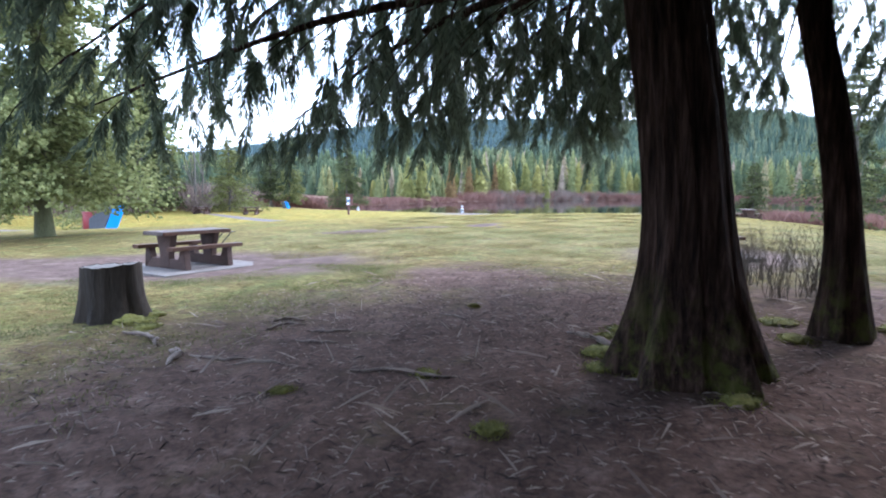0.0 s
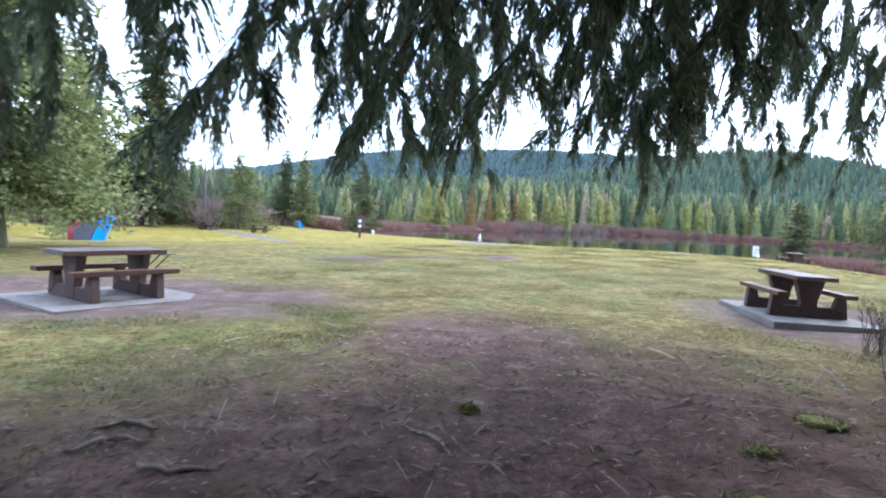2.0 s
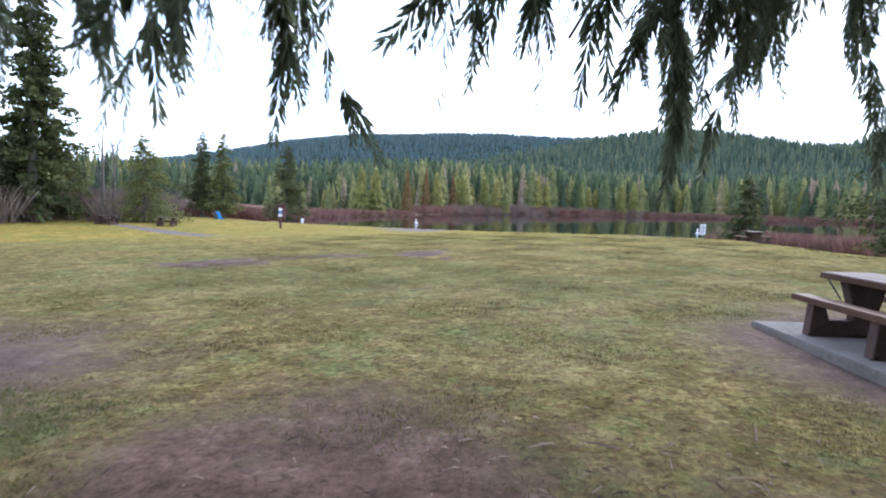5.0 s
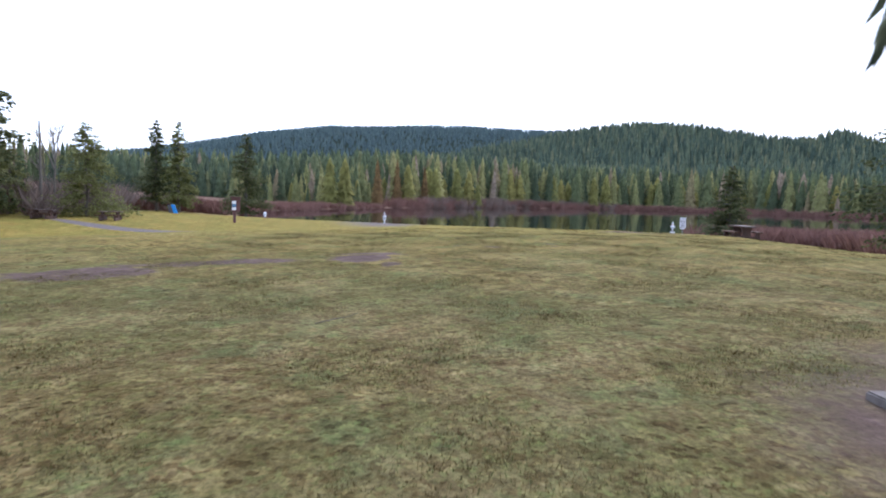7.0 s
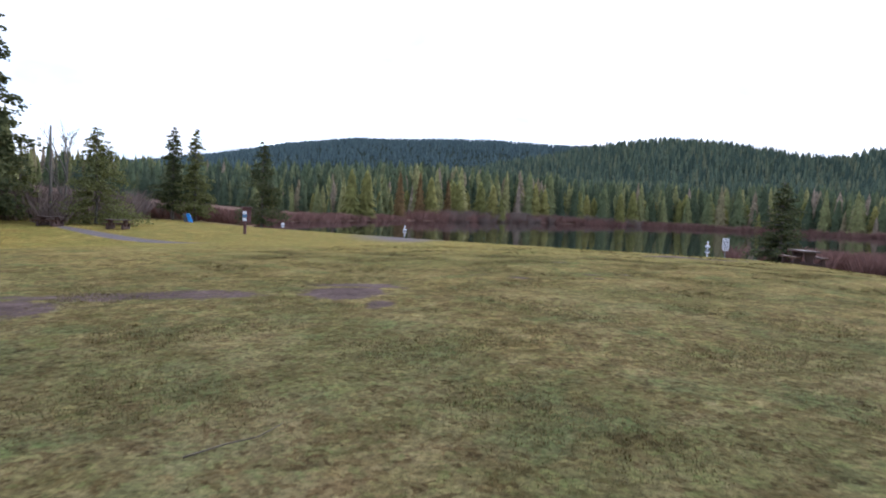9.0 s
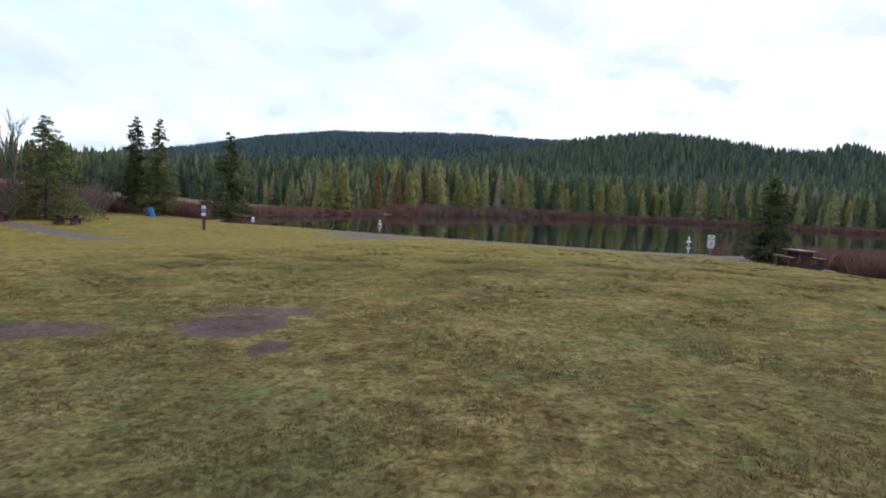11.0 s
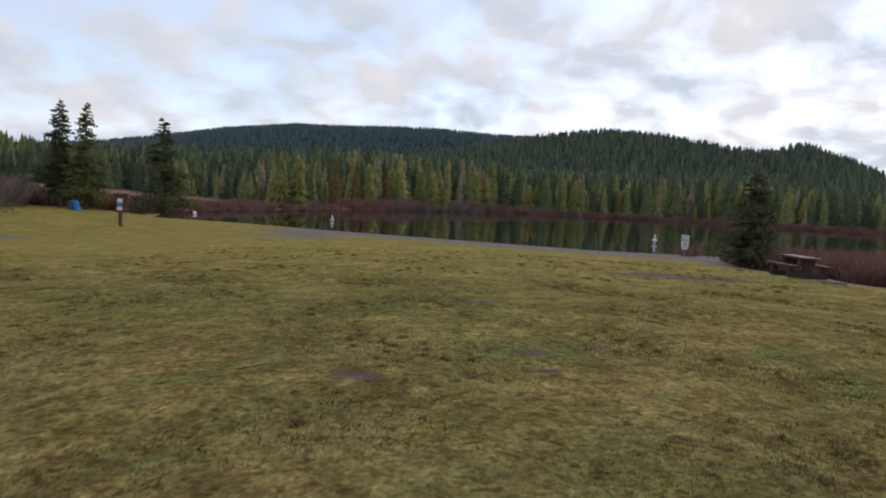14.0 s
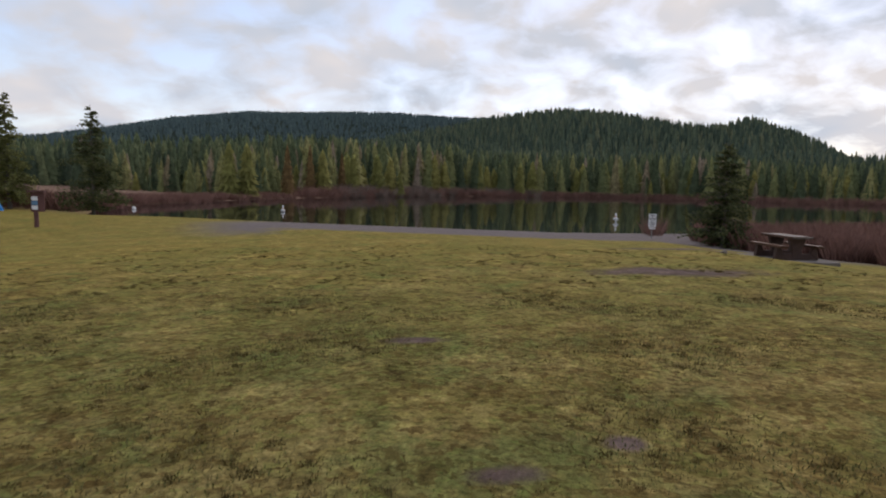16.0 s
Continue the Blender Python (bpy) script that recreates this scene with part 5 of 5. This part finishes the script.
brush("grey_brush", bp, rb2.uniform(1.5, 4.0, len(bp)), MAT["brush_grey"], 7, "leafless grey thicket at the wood's edge", 80, 0.8)
wd_p = scatter(1500, -100, -47, 62, 170)
wd_p = wd_p[(wd_p[:, 0] < -50) & (shore_distance(wd_p[:, 0], wd_p[:, 1]) > 12)]
woods("left_woods", wd_p, rng.uniform(7, 12, len(wd_p)), fine_t, MAT["forest"], rng, "mixed conifers behind the park road")
wd_p = scatter(1500, -50, -12, 190, 330)
wd_p = wd_p[(shore_distance(wd_p[:, 0], wd_p[:, 1]) > 8) & (wd_p[:, 1] > 112)]
woods("marsh_woods", wd_p, rng.uniform(7, 13, len(wd_p)), fine_t[:3], MAT["forest"], rng, "conifers beyond the marsh")

# two unseen young firs beside the cedars, added to darken the dirt there
for (x, y, h, k) in ((4.5, 3.2, 9.0, 51), (3.9, 0.6, 8.0, 52)):
    conifer("fir", on_land(x, y), h, 2.3, k, MAT["spruce_leaf"], MAT["bark_grey"], "unseen dense young fir beside the cedars, added for shade", 0.02, 0.8, 0.25, "tree", 0.5, None, 1.1)
# unseen tall firs behind and beside the cedars, added to block the sky
shade_fir = conifer("fir", on_land(8.5, 4.0), 16.0, 4.6, 33, MAT["spruce_leaf"], MAT["bark_grey"], "unseen dark tall fir near the cedars, added for shade", 0.06, 0.55, 0.3, "tree", 0.8, None, 1.5)
tagged(shade_fir, "unseen dark tall fir near the cedars, added for shade", "tree", "firs beside the cedars")
for k, (x, y) in enumerate(((6.3, 2.0), (4.6, -1.4), (7.0, 0.5), (9.5, 7.5), (5.0, -3.0), (12.5, 1.5), (8.0, -6.0), (2.5, -8.0), (-3.0, -10.0), (-9.0, -8.0), (14.0, 8.0), (-14.0, -4.0))):
    copy_thing(shade_fir, pose(*on_land(x, y), 0, 0, 67 * k))


# ---- small things on the dirt ----
def surface_root(points, radius, label="pale bare root snaking over the dirt"):
    """A root half sunk in the ground, through plan points."""
    pts = []
    for i in range(len(points) - 1):
        for k in range(4):
            u = k / 4
            x = points[i][0] * (1 - u) + points[i + 1][0] * u
            y = points[i][1] * (1 - u) + points[i + 1][1] * u
            pts.append((x, y))
    pts.append(points[-1])
    line, rad = [], []
    for i, (x, y) in enumerate(pts):
        s = i / (len(pts) - 1)
        line.append((x + 0.02 * math.sin(i * 1.9), y + 0.02 * math.cos(i * 2.3), land_at(x, y) + radius * (0.5 + 0.6 * math.sin(s * math.pi)) - 0.01))
        rad.append(radius * 0.65 * (0.03 + math.sin(math.pi * min(1, 0.08 + 0.92 * s)) ** 0.6) * (1 + 0.15 * math.sin(i * 2.7)))
    v, f = tube_arrays(line, rad, 7)
    return tagged(new("surface_root", mesh_from("surface_root", v, f, MAT["root"], True)), label, "root", "surface roots")


for pts, r in (
        ([(-4.82, 5.79), (-4.45, 5.68), (-4.17, 5.5), (-3.95, 5.2)], 0.035),
        ([(-3.73, 5.1), (-3.5, 4.95), (-3.42, 4.6)], 0.05),
        ([(-3.45, 5.0), (-3.0, 4.85), (-2.7, 4.98)], 0.03),
        ([(-2.9, 4.7), (-2.6, 4.85), (-2.3, 4.8)], 0.03),
        ([(-2.75, 6.1), (-2.5, 6.05), (-2.2, 6.2)], 0.025),
        ([(-3.4, 6.5), (-3.2, 6.65), (-3.0, 6.6)], 0.03),
        ([(-1.75, 4.72), (-1.35, 4.78), (-1.05, 4.62), (-0.8, 4.66)], 0.03),
        ([(-3.25, 6.1), (-3.12, 6.36), (-2.9, 6.4)], 0.03),
        ([(-2.68, 5.66), (-2.39, 5.6), (-2.2, 5.66)], 0.025),
        ([(-1.5, 7.14), (-1.2, 6.95), (-1.05, 6.7)], 0.022),
        ([(0.55, 5.6), (0.3, 6.0), (0.0, 6.3)], 0.05),
        ([(-0.62, 3.85), (-0.56, 4.0), (-0.6, 4.2)], 0.016)):
    surface_root(pts, r)


def moss_cushion(x, y, r, h, seed):
    """A low mat with a pile of tiny shoots."""
    r0 = np.random.default_rng(seed)
    bm = clump_bm(r * 0.75, h * 0.4, seed, (0, 0, 0))
    bmesh.ops.triangulate(bm, faces=bm.faces[:])
    me = bpy.data.meshes.new("tmp")
    bm.to_mesh(me)
    bm.free()
    base = np.array([v.co[:] for v in me.vertices])
    tris = np.array([p.vertices[:] for p in me.polygons])
    bpy.data.meshes.remove(me)
    heap = Heap()
    heap.add(base, tris)
    n = 420
    a, d = r0.uniform(0, 6.28, n), r * 1.15 * np.sqrt(r0.random(n)) * (1 + 0.4 * np.sin(r0.uniform(0, 6.28, n)))
    px, py = d * np.cos(a), d * np.sin(a) * 0.8
    pz = h * 0.4 * np.sqrt(np.clip(1 - (d / r) ** 2, 0, 1)) - 0.01
    t, ln = r0.uniform(0, 6.28, n), r0.uniform(0.012, 0.035, n)
    w = 0.005
    v = np.stack([np.c_[px - w * np.sin(t), py + w * np.cos(t), pz], np.c_[px + w * np.sin(t), py - w * np.cos(t), pz],
                  np.c_[px + np.cos(t) * ln, py + np.sin(t) * ln, pz + ln * 0.9]], 1).reshape(-1, 3)
    heap.add(v, np.arange(n * 3).reshape(n, 3))
    ob = new("moss_cushion", heap.mesh("moss_cushion", MAT["moss"]))
    ob.matrix_world = pose(x, y, land_at(x, y) + 0.012, 0, 0, seed * 40)
    return tagged(ob, "yellow-green moss cushion on bare dirt", "moss", "moss cushions")


for k, (x, y, r, h) in enumerate((
        (-2.06, 4.11, 0.1, 0.05), (-0.43, 3.58, 0.12, 0.05), (-1.1, 4.7, 0.12, 0.05), (0.6, 6.5, 0.2, 0.1), (0.42, 6.2, 0.14, 0.07),
        (0.8, 7.4, 0.12, 0.05), (1.4, 8.2, 0.2, 0.06), (-1.14, 7.64, 0.07, 0.04), (-4.67, 6.04, 0.18, 0.09), (-4.9, 6.3, 0.16, 0.1),
        (0.35, 5.55, 0.22, 0.14), (0.3, 5.05, 0.16, 0.1), (1.9, 7.6, 0.3, 0.08), (2.3, 7.2, 0.25, 0.1), (3.4, 7.0, 0.25, 0.12),
        (2.2, 6.4, 0.2, 0.1), (1.5, 6.9, 0.18, 0.05), (1.2, 4.4, 0.16, 0.1))):
    moss_cushion(x, y, r, h, k + 1)


def stone(x, y, r, seed):
    bm = bmesh.new()
    bmesh.ops.create_icosphere(bm, subdivisions=2, radius=1.0)
    for v in bm.verts:
        k = 1 + 0.3 * noise.noise(v.co * 1.6 + Vector((seed * 2.3, 1, 0)))
        v.co = Vector((v.co.x * r * k, v.co.y * r * 0.8 * k, v.co.z * r * 0.55 * k))
    ob = link_bm("stone", bm, MAT["concrete"])
    ob.matrix_world = pose(x, y, land_at(x, y) + r * 0.2, 0, 0, seed * 50)
    return tagged(ob, "pale stone lying on bare ground", "stone", "pale stones")


for k, (x, y, r) in enumerate(((-8.72, 10.75, 0.1), (-8.9, 10.95, 0.07), (-8.55, 10.5, 0.06), (9.0, 40.4, 0.1))):
    stone(x, y, r, k + 1)


def fallen_stick(points, radius):
    line = [(x, y, land_at(x, y) + radius + 0.012 + 0.012 * math.sin(i)) for i, (x, y) in enumerate(points)]
    v, f = tube_arrays(line, [radius * (1 - 0.6 * i / (len(line) - 1)) for i in range(len(line))], 6)
    return tagged(new("fallen_stick", mesh_from("fallen_stick", v, f, MAT["twig"], True)), "thin crooked fallen stick lying on the lawn", "stick", "fallen sticks")


fallen_stick([(-2.3, 16.9), (-2.15, 17.08), (-2.02, 17.2), (-1.97, 17.45)], 0.006)
fallen_stick([(-1.5, 25.0), (-1.34, 25.1), (-1.18, 25.15)], 0.007)


# leafless shrubs between the second cedar and the table
def bare_shrub(x, y, height, seed, stems=14):
    r0 = random.Random(seed)
    t = empty("bare_shrub", on_land(x, y), 0, "thin leafless shrub with grey-brown twigs", "shrub", "bare shrubs")
    heap = Heap()
    for k in range(stems):
        a = r0.uniform(0, 6.28)
        h = height * r0.uniform(0.55, 1.05)
        out = r0.uniform(0.05, 0.4) * h
        p0 = Vector((r0.uniform(-0.12, 0.12), r0.uniform(-0.12, 0.12), -0.05))
        pts = [p0 + Vector((math.cos(a), math.sin(a), 0)) * out * (u ** 1.5) + Vector((0.03 * math.sin(u * 7 + k), 0.03 * math.cos(u * 6 + k), h * u)) for u in (0, 0.25, 0.5, 0.75, 1)]
        v, f = tube_arrays(pts, [0.005, 0.0045, 0.0035, 0.0025, 0.0015], 4)
        heap.add(v, f)
        for j in range(5):
            i = r0.randint(1, 3)
            q = pts[i]
            d = Vector((r0.uniform(-1, 1), r0.uniform(-1, 1), r0.uniform(0.2, 1.2))).normalized() * h * r0.uniform(0.12, 0.3)
            v, f = tube_arrays([q, q + d * 0.5 + Vector((0, 0, 0.02)), q + d], [0.0025, 0.002, 0.001], 3)
            heap.add(v, f)
    tagged(attach("twig_work", heap.mesh("twig_work", MAT["twig"]), t), kind="stuff")
    return t


for k, (x, y, h) in enumerate(((2.35, 9.2, 0.9), (2.75, 8.8, 1.0), (3.2, 8.9, 1.1), (2.7, 10.0, 0.9), (3.1, 10.6, 1.0), (3.5, 9.6, 1.2), (3.0, 11.3, 0.8), (3.8, 11.6, 0.9))):
    bare_shrub(x, y, h, 60 + k, 22)


# ---- litter, grass blades ----
rs = np.random.default_rng(77)


def dirt_share(x, y):
    """How bare the ground is, about 1 under the cedars and 0 on the lawn."""
    return np.clip(1.6 - np.hypot(x / 5.0, (y - 2.5) / 8.0) * 1.3, 0, 1)


def scraps(name, n, x0, x1, y0, y1, size, mat, label, keep):
    x, y = rs.uniform(x0, x1, n), rs.uniform(y0, y1, n)
    k = keep(x, y) > rs.random(n)
    x, y = x[k], y[k]
    n = len(x)
    z = land(x, y)
    a = rs.uniform(0, 6.28, n)
    ln = rs.uniform(*size, n)
    wd = ln * rs.uniform(0.012, 0.035, n) + 0.0012
    cx, cy, sx, sy = np.cos(a) * ln / 2, np.sin(a) * ln / 2, -np.sin(a) * wd, np.cos(a) * wd
    lift = rs.uniform(0.0, 0.35, n) * ln
    v = np.stack([np.c_[x - cx - sx, y - cy - sy, z + 0.012], np.c_[x - cx + sx, y - cy + sy, z + 0.012], np.c_[x + cx + sx * 0.3, y + cy + sy * 0.3, z + 0.014 + lift],
                  np.c_[x + cx - sx * 0.3, y + cy - sy * 0.3, z + 0.014 + lift], np.c_[x, y, z + 0.02 + lift * 0.6 + wd * 0.8]], 1).reshape(-1, 3)
    i = np.arange(n)[:, None] * 5
    f = np.concatenate([i + [0, 1, 4], i + [1, 2, 4], i + [2, 3, 4], i + [3, 0, 4]])
    return tagged(new(name, mesh_from(name, v, f, mat)), label, "litter", kind="stuff")


MAT["scrap_pale"] = leafy("pale_litter", (0.1, 0.07, 0.06), (0.3, 0.24, 0.2), 0.9, 0.0)
MAT["scrap_dark"] = leafy("dark_litter", (0.025, 0.018, 0.016), (0.1, 0.07, 0.06), 0.9, 0.0)
MAT["blade"] = leafy("grass_blades", (0.075, 0.062, 0.022), (0.27, 0.22, 0.1), 0.85, 0.5)
MAT["blade_green"] = leafy("green_grass_blades", (0.06, 0.075, 0.02), (0.185, 0.195, 0.08), 0.85, 0.5)
MAT["blade_rush"] = leafy("rush_tufts", (0.06, 0.05, 0.016), (0.15, 0.11, 0.038), 0.9, 0.3)
MAT["blade_dark"] = leafy("dark_grass_tufts", (0.05, 0.036, 0.012), (0.13, 0.09, 0.03), 0.9, 0.3)
scraps("litter", 12000, -5.5, 5, 1.5, 13, (0.02, 0.1), MAT["scrap_pale"], "pale twigs and needles scattered on the dirt", dirt_share)
scraps("litter", 16000, -5.5, 5, 1.5, 13, (0.02, 0.1), MAT["scrap_dark"], "dark bark scraps and twigs on the dirt", dirt_share)
scraps("litter", 420, -5.5, 4, 2.0, 13, (0.15, 0.4), MAT["scrap_pale"], "long pale fallen twigs on the dirt", dirt_share)


def blades(name, n, x0, x1, y0, y1, height, mat, label, keep, per=5, spread=0.03):
    """Tufts of a few narrow blades."""
    x, y = rs.uniform(x0, x1, n), y0 + (y1 - y0) * rs.random(n)
    k = keep(x, y) > rs.random(n)
    x, y = np.repeat(x[k], per), np.repeat(y[k], per)
    n = len(x)
    x, y = x + rs.normal(0, spread, n), y + rs.normal(0, spread, n)
    z = land(x, y)
    a = rs.uniform(0, 6.28, n)
    h = rs.uniform(*height, n)
    lean = rs.uniform(0.6, 2.2, n) * h
    w = 0.0025 + 0.12 * h
    wx, wy = np.cos(a + 1.57) * w, np.sin(a + 1.57) * w
    v = np.stack([np.c_[x - wx, y - wy, z - 0.01], np.c_[x + wx, y + wy, z - 0.01], np.c_[x + np.cos(a) * lean, y + np.sin(a) * lean, z + h]], 1).reshape(-1, 3)
    return tagged(new(name, mesh_from(name, v, np.arange(n * 3).reshape(n, 3), mat)), label, "grass", kind="stuff")


def lawn_share(x, y):
    pads = (np.hypot(x - T2[0], y - T2[1]) > 1.7) & (np.hypot(x - T1[0], y - T1[1]) > 1.9) & (np.hypot((x + 3.0) / 0.9, (y - 22.5) / 0.7) > 1)
    return (1 - dirt_share(x, y)) * pads


blades("grass", 60000, -8, 7, 10, 31, (0.006, 0.016), MAT["blade"], "short yellowish lawn grass", lawn_share, 5, 0.05)
blades("grass", 50000, -8, 7, 10, 31, (0.006, 0.016), MAT["blade_green"], "short green lawn grass", lambda x, y: 0.35 * lawn_share(x, y), 5, 0.05)
blades("grass_tufts", 3800, -10, 11, 12, 34, (0.006, 0.018), MAT["blade_dark"], "dark coarse tufts standing in the lawn", lawn_share, 14, 0.03)
blades("grass_tufts", 2000, -7, 9, 24, 40, (0.007, 0.018), MAT["blade_rush"], "dark round rush tufts standing in the lawn", lawn_share, 40, 0.026)
blades("grass", 12000, -9, -3, 3, 12, (0.008, 0.025), MAT["blade_green"], "thin grass round the stump", lawn_share, 5, 0.05)


# moss and needles at the foot of the cedars is loose growth on the trunks
for (x, y, h) in ((0.62, 4.85, 0.1), (0.75, 4.75, 0.16), (1.15, 4.72, 0.13), (1.35, 5.0, 0.1)):
    moss_cushion(x, y, 0.1, h * 0.8, int(x * 100) % 17 + 3)
